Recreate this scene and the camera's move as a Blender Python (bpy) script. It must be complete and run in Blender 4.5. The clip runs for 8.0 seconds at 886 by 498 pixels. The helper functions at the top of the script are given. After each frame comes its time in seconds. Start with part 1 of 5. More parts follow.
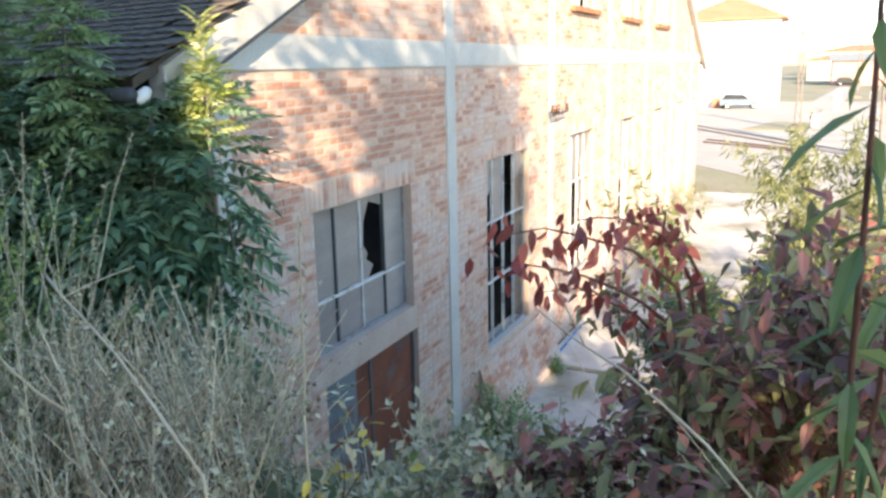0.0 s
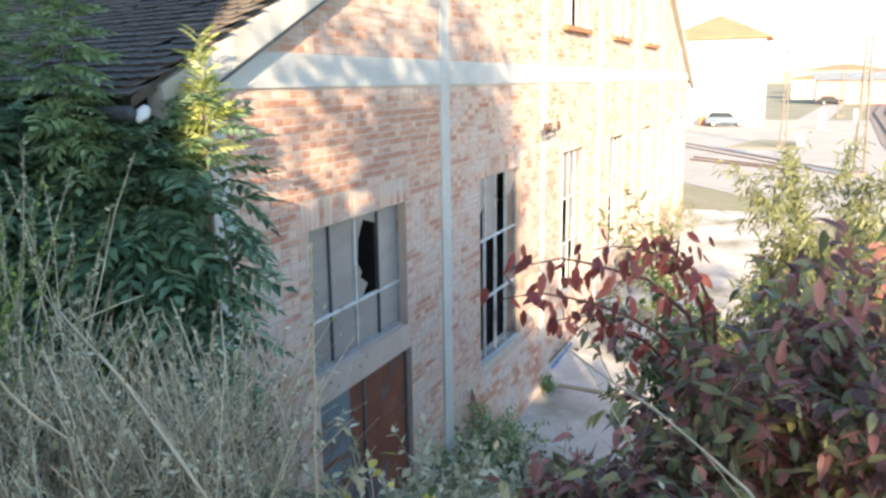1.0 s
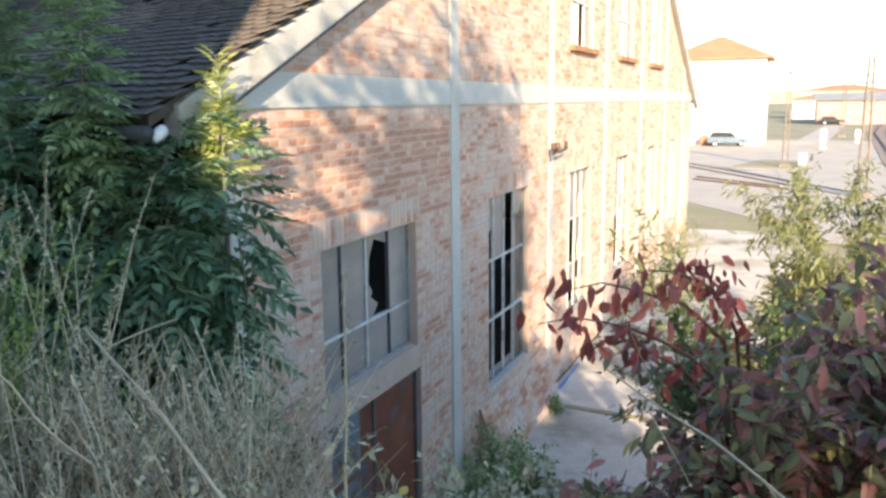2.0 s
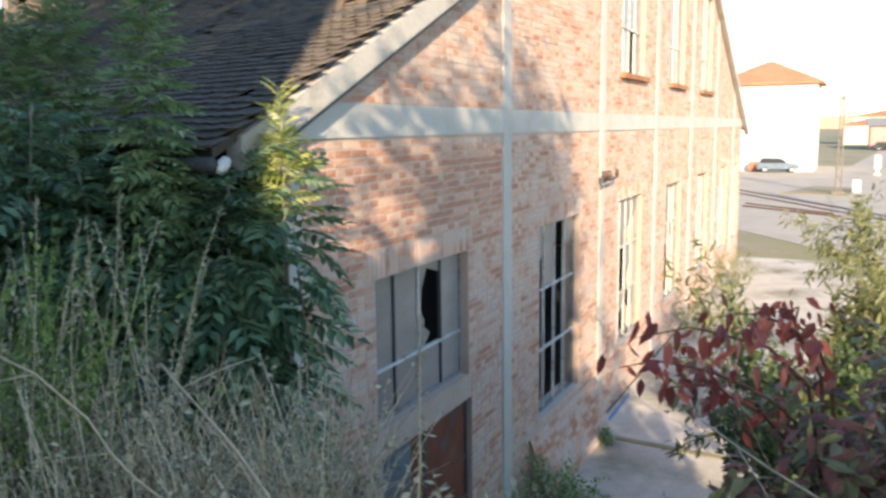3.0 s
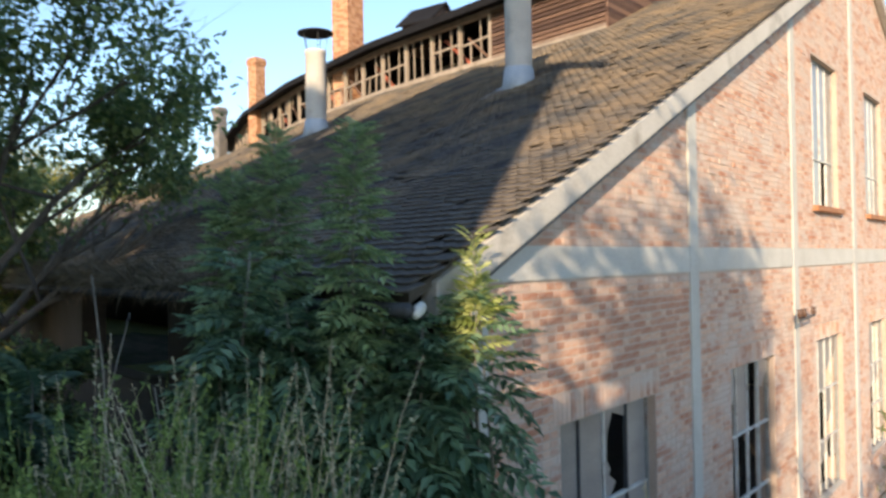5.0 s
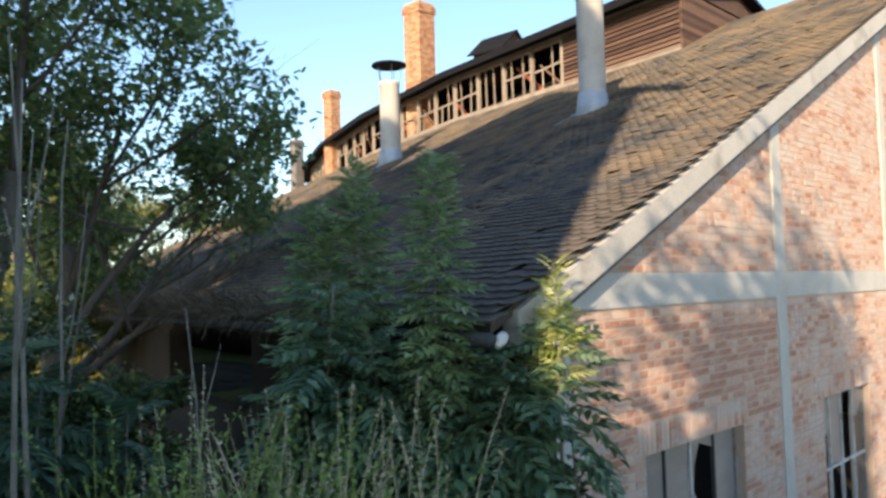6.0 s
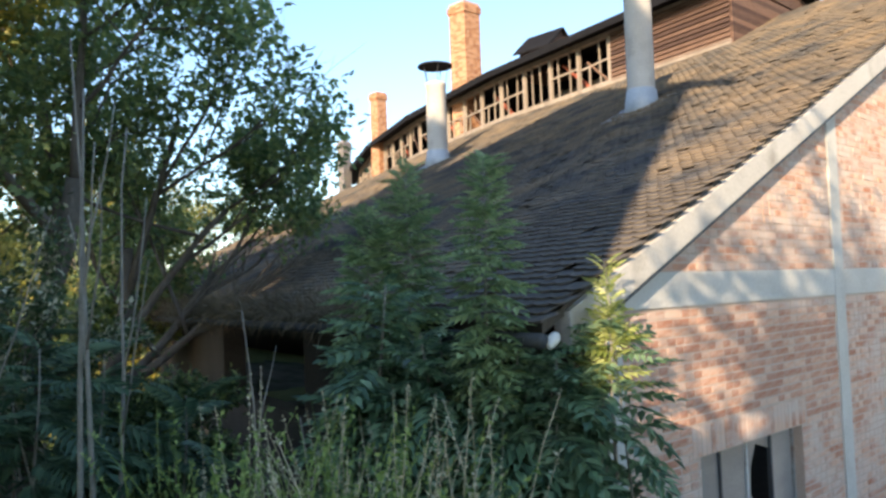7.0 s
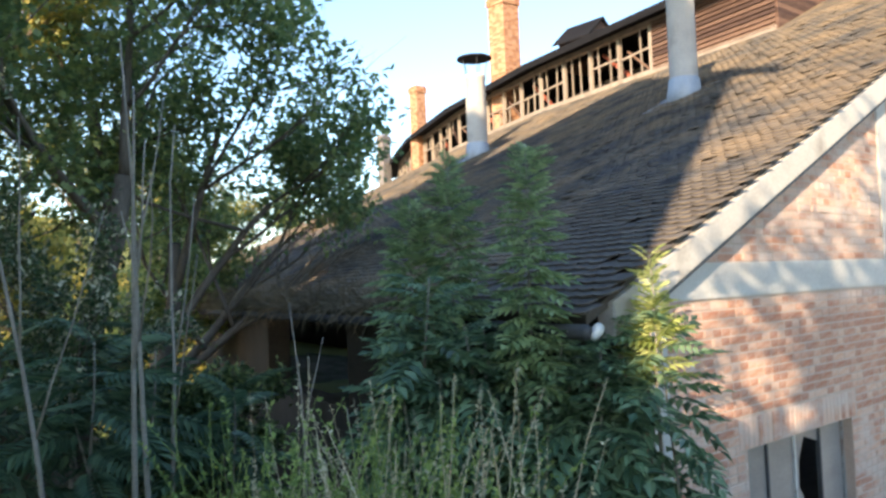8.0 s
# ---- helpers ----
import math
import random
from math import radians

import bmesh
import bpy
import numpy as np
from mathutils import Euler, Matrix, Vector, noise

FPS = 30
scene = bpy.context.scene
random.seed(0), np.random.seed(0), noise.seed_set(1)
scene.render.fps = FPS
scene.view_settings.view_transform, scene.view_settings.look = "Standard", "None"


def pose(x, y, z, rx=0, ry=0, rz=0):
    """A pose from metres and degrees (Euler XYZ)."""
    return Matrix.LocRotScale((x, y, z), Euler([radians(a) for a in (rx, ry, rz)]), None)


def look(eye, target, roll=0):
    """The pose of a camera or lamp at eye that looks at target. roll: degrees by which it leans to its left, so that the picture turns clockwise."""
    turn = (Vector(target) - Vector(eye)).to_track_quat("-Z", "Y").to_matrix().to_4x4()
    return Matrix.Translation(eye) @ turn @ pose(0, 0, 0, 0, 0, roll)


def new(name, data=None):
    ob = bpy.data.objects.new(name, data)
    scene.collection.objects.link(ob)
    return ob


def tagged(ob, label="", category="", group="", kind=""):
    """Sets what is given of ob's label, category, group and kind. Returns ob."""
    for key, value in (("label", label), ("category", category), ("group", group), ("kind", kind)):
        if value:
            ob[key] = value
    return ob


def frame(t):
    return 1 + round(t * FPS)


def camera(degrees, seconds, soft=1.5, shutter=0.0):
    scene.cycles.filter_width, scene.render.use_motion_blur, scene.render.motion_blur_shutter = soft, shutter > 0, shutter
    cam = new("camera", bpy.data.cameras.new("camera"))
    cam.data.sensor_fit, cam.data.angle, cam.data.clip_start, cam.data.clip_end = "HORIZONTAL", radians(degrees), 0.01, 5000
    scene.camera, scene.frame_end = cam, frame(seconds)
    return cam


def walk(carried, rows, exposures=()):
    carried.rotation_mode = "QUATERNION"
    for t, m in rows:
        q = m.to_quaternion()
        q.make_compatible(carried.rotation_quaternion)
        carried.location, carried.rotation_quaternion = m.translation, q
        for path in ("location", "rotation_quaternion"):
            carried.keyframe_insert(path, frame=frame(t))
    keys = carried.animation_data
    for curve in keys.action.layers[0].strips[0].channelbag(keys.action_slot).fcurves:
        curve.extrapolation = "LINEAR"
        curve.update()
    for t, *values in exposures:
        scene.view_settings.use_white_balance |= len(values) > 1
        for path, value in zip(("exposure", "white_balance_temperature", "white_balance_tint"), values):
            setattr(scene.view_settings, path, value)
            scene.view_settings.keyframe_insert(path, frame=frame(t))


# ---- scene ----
cam = camera(57.3, 8.0, 2.7, 0.5)
PATH = [
    (0, (-9.101, -3.999, 4.731), (-7.325, -3.19, 4.295), -1.3),
    (0.5, (-9.098, -3.958, 4.747), (-7.306, -3.167, 4.34), -1.4),
    (1, (-9.104, -3.909, 4.767), (-7.307, -3.127, 4.366), -0.8),
    (2.5, (-9.115, -3.746, 4.787), (-7.316, -2.932, 4.468), -0.6),
    (3, (-9.118, -3.695, 4.815), (-7.35, -2.808, 4.521), -0.7),
    (3.5, (-9.118, -3.664, 4.846), (-7.399, -2.674, 4.587), -1.1),
    (4, (-9.121, -3.622, 4.864), (-7.46, -2.521, 4.691), -1.8),
    (4.5, (-9.148, -3.594, 4.894), (-7.529, -2.423, 4.82), -0.9),
    (5, (-9.167, -3.55, 4.921), (-7.599, -2.309, 4.95), -0.9),
    (6.5, (-9.235, -3.523, 4.95), (-7.831, -2.102, 5.051), -1.9),
    (7, (-9.249, -3.524, 4.954), (-7.881, -2.068, 5.054), -2.0),
    (7.5, (-9.275, -3.529, 4.949), (-7.946, -2.038, 5.05), -2.2),
    (8, (-9.286, -3.531, 4.949), (-7.991, -2.009, 5.035), -2.3),
]
walk(cam, [(t, look(eye, target, roll)) for t, eye, target, roll in PATH],
     [(0.0, 1.78), (1.2, 1.7), (2.5, 1.32), (3.5, 1.03), (4.5, 0.86), (6.5, 1.02), (8.0, 1.43)])

# ---- sun, sky, closing light ----
SUN_AZ, SUN_EL = 25.0, 19.0        # the light travels towards this heading (from +x), at this height
sd = Vector((math.cos(radians(SUN_AZ)) * math.cos(radians(SUN_EL)), math.sin(radians(SUN_AZ)) * math.cos(radians(SUN_EL)), -math.sin(radians(SUN_EL))))
world = bpy.data.worlds.new("sky")
scene.world = world
world.use_nodes = True
wn = world.node_tree.nodes
sky = wn.new("ShaderNodeTexSky")
sky.sky_type = "NISHITA"
sky.sun_disc = False
sky.sun_elevation = radians(SUN_EL)
sky.sun_rotation = math.atan2(-sd.x, -sd.y)
sky.air_density, sky.dust_density, sky.ozone_density = 1.0, 0.5, 2.4
wn["Background"].inputs[1].default_value = 0.165
world.node_tree.links.new(sky.outputs[0], wn["Background"].inputs[0])
sun = new("sun", bpy.data.lights.new("sun", "SUN"))
sun.data.energy, sun.data.angle, sun.data.color = 4.7, radians(0.6), (1.0, 0.77, 0.52)
sun.matrix_world = look((0, 0, 40), Vector((0, 0, 40)) + sd)

# ---- helpers for meshes ----
rng = np.random.default_rng(7)


class Mesh:
    """Collects vertices and faces for one mesh."""

    def __init__(self):
        self.v, self.f = [], []

    def add(self, verts, faces):
        n = len(self.v)
        self.v.extend([tuple(p) for p in verts])
        self.f.extend([tuple(i + n for i in f) for f in faces])
        return self

    def box(self, x0, x1, y0, y1, z0, z1):
        return self.add([(x0, y0, z0), (x1, y0, z0), (x1, y1, z0), (x0, y1, z0), (x0, y0, z1), (x1, y0, z1), (x1, y1, z1), (x0, y1, z1)],
                        [(0, 3, 2, 1), (4, 5, 6, 7), (0, 1, 5, 4), (1, 2, 6, 5), (2, 3, 7, 6), (3, 0, 4, 7)])

    def bar(self, a, b, w, h, up=(0, 0, 1)):
        """A box beam from a to b, w wide and h high."""
        a, b = Vector(a), Vector(b)
        d = (b - a).normalized()
        s = d.cross(Vector(up))
        s = s.normalized() if s.length > 1e-4 else Vector((1, 0, 0))
        u = s.cross(d)
        q = [(-1, -1), (1, -1), (1, 1), (-1, 1)]
        vs = [p + s * (i * w / 2) + u * (j * h / 2) for p in (a, b) for i, j in q]
        return self.add(vs, [(0, 3, 2, 1), (4, 5, 6, 7), (0, 1, 5, 4), (1, 2, 6, 5), (2, 3, 7, 6), (3, 0, 4, 7)])

    def prism_y(self, poly, y0, y1):
        """A polygon in x and z, drawn out along y."""
        n = len(poly)
        vs = [(x, y0, z) for x, z in poly] + [(x, y1, z) for x, z in poly]
        fs = [tuple(range(n)), tuple(range(2 * n - 1, n - 1, -1))] + [(i, i + n, (i + 1) % n + n, (i + 1) % n) for i in range(n)]
        return self.add(vs, fs)

    def slab(self, top, thick):
        """A quad or polygon given by its upper corners, with a thickness downwards."""
        n = len(top)
        vs = [tuple(p) for p in top] + [(p[0], p[1], p[2] - thick) for p in top]
        fs = [tuple(range(n)), tuple(range(2 * n - 1, n - 1, -1))] + [(i, i + n, (i + 1) % n + n, (i + 1) % n) for i in range(n)]
        return self.add(vs, fs)

    def tube(self, pts, radii, sides=7, cap=True):
        """A tapered round tube along points."""
        pts = [Vector(p) for p in pts]
        n0 = len(self.v)
        ref = Vector((0.31, 0.17, 0.94))
        for i, p in enumerate(pts):
            d = (pts[min(i + 1, len(pts) - 1)] - pts[max(i - 1, 0)]).normalized()
            if abs(d.dot(ref)) > 0.98:
                ref = Vector((1, 0, 0))
            s = d.cross(ref).normalized()
            u = s.cross(d)
            for k in range(sides):
                a = 2 * math.pi * k / sides
                self.v.append(tuple(p + (s * math.cos(a) + u * math.sin(a)) * radii[i]))
        for i in range(len(pts) - 1):
            for k in range(sides):
                a, b = n0 + i * sides + k, n0 + i * sides + (k + 1) % sides
                self.f.append((a, b, b + sides, a + sides))
        if cap:
            self.f.append(tuple(n0 + k for k in reversed(range(sides))))
            m = n0 + (len(pts) - 1) * sides
            self.f.append(tuple(m + k for k in range(sides)))
        return self

    def data(self, name, mat, smooth=False):
        me = bpy.data.meshes.new(name)
        me.from_pydata(self.v, [], self.f)
        me.materials.append(mat)
        if smooth:
            me.polygons.foreach_set("use_smooth", [True] * len(me.polygons))
        me.update()
        return me


def part(name, m, mat, parent=None, label="", smooth=False, bevel=0.0):
    ob = new(name, m.data(name, mat, smooth))
    if bevel:
        b = ob.modifiers.new("edge", "BEVEL")
        b.width, b.segments, b.limit_method = bevel, 2, "ANGLE"
    if parent:
        ob.parent = parent
    if label:
        tagged(ob, label)
    return ob


def empty(name, label, category, at=(0, 0, 0), group="", kind=""):
    ob = new(name)
    ob.location = at
    ob.empty_display_size = 0.2
    return tagged(ob, label, category, group, kind)


def arrays(name, verts, faces, mat, parent=None, label="", smooth=False):
    """A mesh object from arrays: verts (n, 3), faces (m, 3 or 4)."""
    me = bpy.data.meshes.new(name)
    k = faces.shape[1]
    me.vertices.add(len(verts))
    me.vertices.foreach_set("co", np.ascontiguousarray(verts, dtype=np.float32).ravel())
    me.loops.add(faces.size)
    me.loops.foreach_set("vertex_index", np.ascontiguousarray(faces, dtype=np.int32).ravel())
    me.polygons.add(len(faces))
    me.polygons.foreach_set("loop_start", np.arange(0, faces.size, k, dtype=np.int32))
    me.polygons.foreach_set("loop_total", np.full(len(faces), k, dtype=np.int32))
    me.polygons.foreach_set("use_smooth", np.full(len(faces), smooth, dtype=bool))
    me.materials.append(mat)
    me.update(calc_edges=True)
    me.validate()
    ob = new(name, me)
    if parent:
        ob.parent = parent
    if label:
        tagged(ob, label)
    return ob


# ---- materials ----
def material(name, base, dark=None, light=None, scale=4.0, fine=60.0, rough=0.8, metal=0.0, bump=0.3, bump_scale=None, island=0.0, obj=0.0, translucent=0.0,
             stain=None, stain_scale=0.8, stain_at=0.55, stain_soft=0.12, spec=0.3, stretch=(1, 1, 1)):
    """A surface with colour change at two scales, bump, random tint for each island or object, and stains."""
    mt = bpy.data.materials.new(name)
    mt.use_nodes = True
    nt = mt.node_tree
    N, L = nt.nodes, nt.links
    bs = N["Principled BSDF"]
    dark = dark or tuple(c * 0.65 for c in base)
    light = light or tuple(min(1, c * 1.3) for c in base)
    tc = N.new("ShaderNodeTexCoord")
    mp = N.new("ShaderNodeMapping")
    mp.inputs["Scale"].default_value = stretch
    L.new(tc.outputs["Object"], mp.inputs[0])
    n1 = N.new("ShaderNodeTexNoise")
    n1.inputs["Scale"].default_value, n1.inputs["Detail"].default_value = scale, 6
    n2 = N.new("ShaderNodeTexNoise")
    n2.inputs["Scale"].default_value, n2.inputs["Detail"].default_value = fine, 3
    L.new(mp.outputs[0], n1.inputs["Vector"])
    L.new(mp.outputs[0], n2.inputs["Vector"])
    mixf = N.new("ShaderNodeMath")
    mixf.operation = "MULTIPLY_ADD"
    mixf.inputs[1].default_value, mixf.inputs[2].default_value = 0.4, 0.0
    L.new(n2.outputs[0], mixf.inputs[0])
    ad = N.new("ShaderNodeMath")
    ad.operation = "MULTIPLY_ADD"
    ad.inputs[1].default_value = 0.6
    L.new(n1.outputs[0], ad.inputs[0])
    L.new(mixf.outputs[0], ad.inputs[2])
    fac = ad
    for amount, node, out in ((island, "ShaderNodeNewGeometry", "Random Per Island"), (obj, "ShaderNodeObjectInfo", "Random")):
        if amount:
            g = N.new(node)
            s = N.new("ShaderNodeMath")
            s.operation = "SUBTRACT"
            s.inputs[1].default_value = 0.5
            L.new(g.outputs[out], s.inputs[0])
            m = N.new("ShaderNodeMath")
            m.operation = "MULTIPLY_ADD"
            m.inputs[1].default_value = amount
            L.new(s.outputs[0], m.inputs[0])
            L.new(fac.outputs[0], m.inputs[2])
            fac = m
    ramp = N.new("ShaderNodeValToRGB")
    e = ramp.color_ramp.elements
    e[0].position, e[0].color = 0.25, (*dark, 1)
    e[1].position, e[1].color = 0.75, (*light, 1)
    mid = e.new(0.5)
    mid.color = (*base, 1)
    L.new(fac.outputs[0], ramp.inputs[0])
    colour = ramp.outputs[0]
    if stain:
        n3 = N.new("ShaderNodeTexNoise")
        n3.inputs["Scale"].default_value, n3.inputs["Detail"].default_value, n3.inputs["Roughness"].default_value = stain_scale, 7, 0.62
        L.new(mp.outputs[0], n3.inputs["Vector"])
        mr = N.new("ShaderNodeMapRange")
        mr.inputs[1].default_value, mr.inputs[2].default_value = stain_at - stain_soft, stain_at + stain_soft
        L.new(n3.outputs[0], mr.inputs[0])
        mx = N.new("ShaderNodeMixRGB")
        mx.inputs[2].default_value = (*stain, 1)
        L.new(mr.outputs[0], mx.inputs[0])
        L.new(colour, mx.inputs[1])
        colour = mx.outputs[0]
    L.new(colour, bs.inputs["Base Color"])
    bs.inputs["Roughness"].default_value, bs.inputs["Metallic"].default_value = rough, metal
    bs.inputs["Specular IOR Level"].default_value = spec
    if bump:
        bp = N.new("ShaderNodeBump")
        bp.inputs["Strength"].default_value, bp.inputs["Distance"].default_value = bump, 0.01
        nb = n2
        if bump_scale:
            nb = N.new("ShaderNodeTexNoise")
            nb.inputs["Scale"].default_value, nb.inputs["Detail"].default_value = bump_scale, 4
            L.new(mp.outputs[0], nb.inputs["Vector"])
        L.new(nb.outputs[0], bp.inputs["Height"])
        L.new(bp.outputs[0], bs.inputs["Normal"])
    if translucent:
        tr = N.new("ShaderNodeBsdfTranslucent")
        L.new(colour, tr.inputs[0])
        ms = N.new("ShaderNodeMixShader")
        ms.inputs[0].default_value = translucent
        L.new(bs.outputs[0], ms.inputs[1])
        L.new(tr.outputs[0], ms.inputs[2])
        L.new(ms.outputs[0], N["Material Output"].inputs[0])
    return mt


def leafy(name, base, dark, light, rough=0.42, translucent=0.35):
    return material(name, base, dark, light, scale=1.3, fine=9.0, rough=rough, bump=0.0, island=0.9, translucent=translucent, spec=0.55)


M_brick = material("brick", (0.55, 0.315, 0.215), (0.43, 0.205, 0.13), (0.62, 0.43, 0.325), scale=11, fine=70, rough=0.9, bump=0.6, bump_scale=45, island=0.75, obj=0.75,
                   stain=(0.57, 0.48, 0.42), stain_scale=2.6, stain_at=0.52, stain_soft=0.10, stretch=(0.6, 1, 1.5))
M_mortar = material("mortar", (0.51, 0.40, 0.325), (0.41, 0.31, 0.245), (0.57, 0.48, 0.41), scale=3, fine=40, rough=0.95, bump=0.5)
M_conc = material("concrete", (0.53, 0.52, 0.48), (0.42, 0.41, 0.38), (0.61, 0.60, 0.57), scale=1.6, fine=30, rough=0.9, bump=0.35, stain=(0.42, 0.40, 0.36), stain_scale=1.2, stain_at=0.66, stain_soft=0.1)
M_fascia = material("rake_board", (0.50, 0.48, 0.44), (0.38, 0.36, 0.33), (0.58, 0.56, 0.52), scale=2.2, fine=35, rough=0.85, bump=0.3, stain=(0.22, 0.2, 0.17), stain_scale=1.6, stain_at=0.66)
M_tile = material("roof_tile", (0.12, 0.117, 0.117), (0.065, 0.066, 0.07), (0.195, 0.18, 0.16), scale=2.5, fine=35, rough=0.85, bump=0.6, island=0.22, obj=0.22, spec=0.04,
                  stain=(0.33, 0.25, 0.165), stain_scale=1.1, stain_at=0.56, stain_soft=0.18)
M_under = material("roof_boards", (0.10, 0.085, 0.07), scale=3, fine=30, rough=0.95)
M_iron = material("window_iron", (0.30, 0.32, 0.32), (0.16, 0.13, 0.11), (0.5, 0.52, 0.52), scale=5, fine=60, rough=0.7, bump=0.2, stain=(0.16, 0.08, 0.045), stain_scale=5, stain_at=0.6)
M_ironlight = material("pale_window_iron", (0.60, 0.61, 0.58), (0.40, 0.38, 0.35), (0.72, 0.73, 0.70), scale=5, fine=60, rough=0.7, bump=0.2, stain=(0.25, 0.14, 0.09), stain_scale=6, stain_at=0.66)
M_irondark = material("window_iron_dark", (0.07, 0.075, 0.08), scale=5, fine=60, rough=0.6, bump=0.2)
M_glass = material("dirty_glass", (0.25, 0.235, 0.225), (0.17, 0.17, 0.175), (0.33, 0.31, 0.29), scale=2.2, fine=30, rough=0.28, bump=0.05, obj=0.35, spec=0.6, stretch=(1, 1, 2.5))
M_rust = material("rusty_sheet", (0.17, 0.06, 0.035), (0.09, 0.035, 0.025), (0.27, 0.10, 0.05), scale=2.5, fine=40, rough=0.75, bump=0.3, stain=(0.10, 0.11, 0.12), stain_scale=1.1, stain_at=0.57, stain_soft=0.06)
M_bluesheet = material("blue_grey_sheet", (0.14, 0.18, 0.20), (0.09, 0.11, 0.12), (0.20, 0.25, 0.27), scale=2.5, fine=40, rough=0.6, bump=0.2, stain=(0.17, 0.07, 0.04), stain_scale=2.2, stain_at=0.6, stain_soft=0.06)
M_zinc = material("zinc", (0.42, 0.45, 0.48), (0.28, 0.3, 0.33), (0.55, 0.58, 0.6), scale=3, fine=40, rough=0.55, metal=0.3, bump=0.15)
M_pipe = material("cement_pipe", (0.50, 0.47, 0.42), (0.38, 0.35, 0.31), (0.6, 0.57, 0.51), scale=2.5, fine=40, rough=0.9, bump=0.25, stain=(0.30, 0.26, 0.22), stain_scale=2.0, stain_at=0.66)
M_slat = material("old_boards", (0.125, 0.075, 0.055), (0.07, 0.042, 0.034), (0.19, 0.115, 0.08), scale=3, fine=50, rough=0.9, bump=0.5, obj=0.6, stretch=(1, 1, 8))
M_post = material("grey_timber", (0.30, 0.25, 0.20), (0.18, 0.145, 0.115), (0.42, 0.36, 0.30), scale=4, fine=50, rough=0.9, bump=0.4, stretch=(1, 1, 0.2))
M_felt = material("roofing_felt", (0.014, 0.014, 0.016), scale=3, fine=50, rough=0.9, bump=0.3, spec=0.1)
M_redpaint = material("red_lead_steel", (0.36, 0.10, 0.06), scale=4, fine=50, rough=0.7)
M_shell = material("dark_shell", (0.07, 0.062, 0.055), scale=2, fine=20, rough=0.95)
M_chim = material("chimney_brick", (0.44, 0.23, 0.12), (0.33, 0.15, 0.08), (0.54, 0.31, 0.18), scale=4, fine=40, rough=0.9, bump=0.5, island=0.7)
M_bark = material("bark", (0.15, 0.125, 0.10), (0.085, 0.07, 0.055), (0.25, 0.215, 0.175), scale=6, fine=50, rough=0.95, bump=0.8, bump_scale=30, stretch=(1, 1, 0.25))
M_stem = material("grey_stem", (0.29, 0.265, 0.225), (0.18, 0.16, 0.135), (0.42, 0.39, 0.33), scale=6, fine=50, rough=0.9, bump=0.3)
M_redstem = material("red_stem", (0.16, 0.07, 0.05), scale=8, fine=50, rough=0.7, bump=0.2)
M_soil = material("soil", (0.17, 0.15, 0.105), (0.10, 0.09, 0.06), (0.25, 0.22, 0.16), scale=1.6, fine=16, rough=0.98, bump=0.8, bump_scale=14, stain=(0.06, 0.085, 0.03), stain_scale=0.7, stain_at=0.5)
M_yard = material("old_concrete_yard", (0.54, 0.51, 0.46), (0.40, 0.37, 0.33), (0.63, 0.60, 0.55), scale=1.1, fine=18, rough=0.95, bump=0.4, stain=(0.17, 0.165, 0.11), stain_scale=0.5, stain_at=0.6)
M_leaf_sumac = leafy("sumac_leaf", (0.16, 0.27, 0.15), (0.08, 0.15, 0.085), (0.26, 0.38, 0.22), rough=0.36)
# Darker copy of the sumac leaf: tree shade is put into its colour.
M_leaf_shaded = leafy("shaded_frond_leaf", (0.10, 0.18, 0.105), (0.06, 0.115, 0.065), (0.16, 0.25, 0.14))
# Sumac green lightened: sun on the sapling tops is put into the colour.
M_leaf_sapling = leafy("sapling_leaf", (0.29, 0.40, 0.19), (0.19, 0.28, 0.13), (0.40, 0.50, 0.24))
# Leaf green turned bright yellow: the sunlight on the sprout is in the colour.
M_leaf_lit = leafy("sunlit_leaf", (0.36, 0.42, 0.13), (0.24, 0.30, 0.08), (0.48, 0.52, 0.20))
M_leaf_red = leafy("red_leaf", (0.26, 0.125, 0.11), (0.14, 0.075, 0.07), (0.44, 0.19, 0.16), rough=0.45)
M_leaf_scarlet = leafy("scarlet_leaf", (0.40, 0.085, 0.07), (0.22, 0.055, 0.05), (0.55, 0.16, 0.12))
M_leaf_olive = leafy("olive_leaf", (0.25, 0.25, 0.12), (0.15, 0.15, 0.075), (0.37, 0.36, 0.18))
M_leaf_bush = leafy("bush_leaf", (0.09, 0.145, 0.055), (0.05, 0.09, 0.035), (0.15, 0.20, 0.075))
M_leaf_willow = leafy("yellow_green_leaf", (0.21, 0.235, 0.10), (0.13, 0.16, 0.065), (0.30, 0.31, 0.14))
M_leaf_tree = leafy("tree_leaf", (0.21, 0.30, 0.115), (0.125, 0.20, 0.08), (0.34, 0.40, 0.14), translucent=0.5)
M_leaf_autumn = leafy("autumn_leaf", (0.40, 0.38, 0.09), (0.24, 0.26, 0.06), (0.54, 0.46, 0.12), translucent=0.45)
M_leaf_near = leafy("lance_leaf", (0.17, 0.24, 0.09), (0.10, 0.16, 0.055), (0.24, 0.31, 0.12))
M_dry = leafy("dry_stalk", (0.64, 0.52, 0.36), (0.42, 0.33, 0.22), (0.76, 0.65, 0.48), rough=0.85, translucent=0.15)
M_sage = leafy("grey_green_leaf", (0.48, 0.46, 0.30), (0.26, 0.27, 0.17), (0.66, 0.61, 0.42), rough=0.8, translucent=0.2)
M_grass = leafy("grass_blade", (0.27, 0.38, 0.10), (0.15, 0.23, 0.06), (0.40, 0.49, 0.16), rough=0.7)
M_dry_dark = leafy("old_grass", (0.19, 0.15, 0.095), (0.115, 0.09, 0.055), (0.28, 0.22, 0.14), rough=0.9, translucent=0.15)
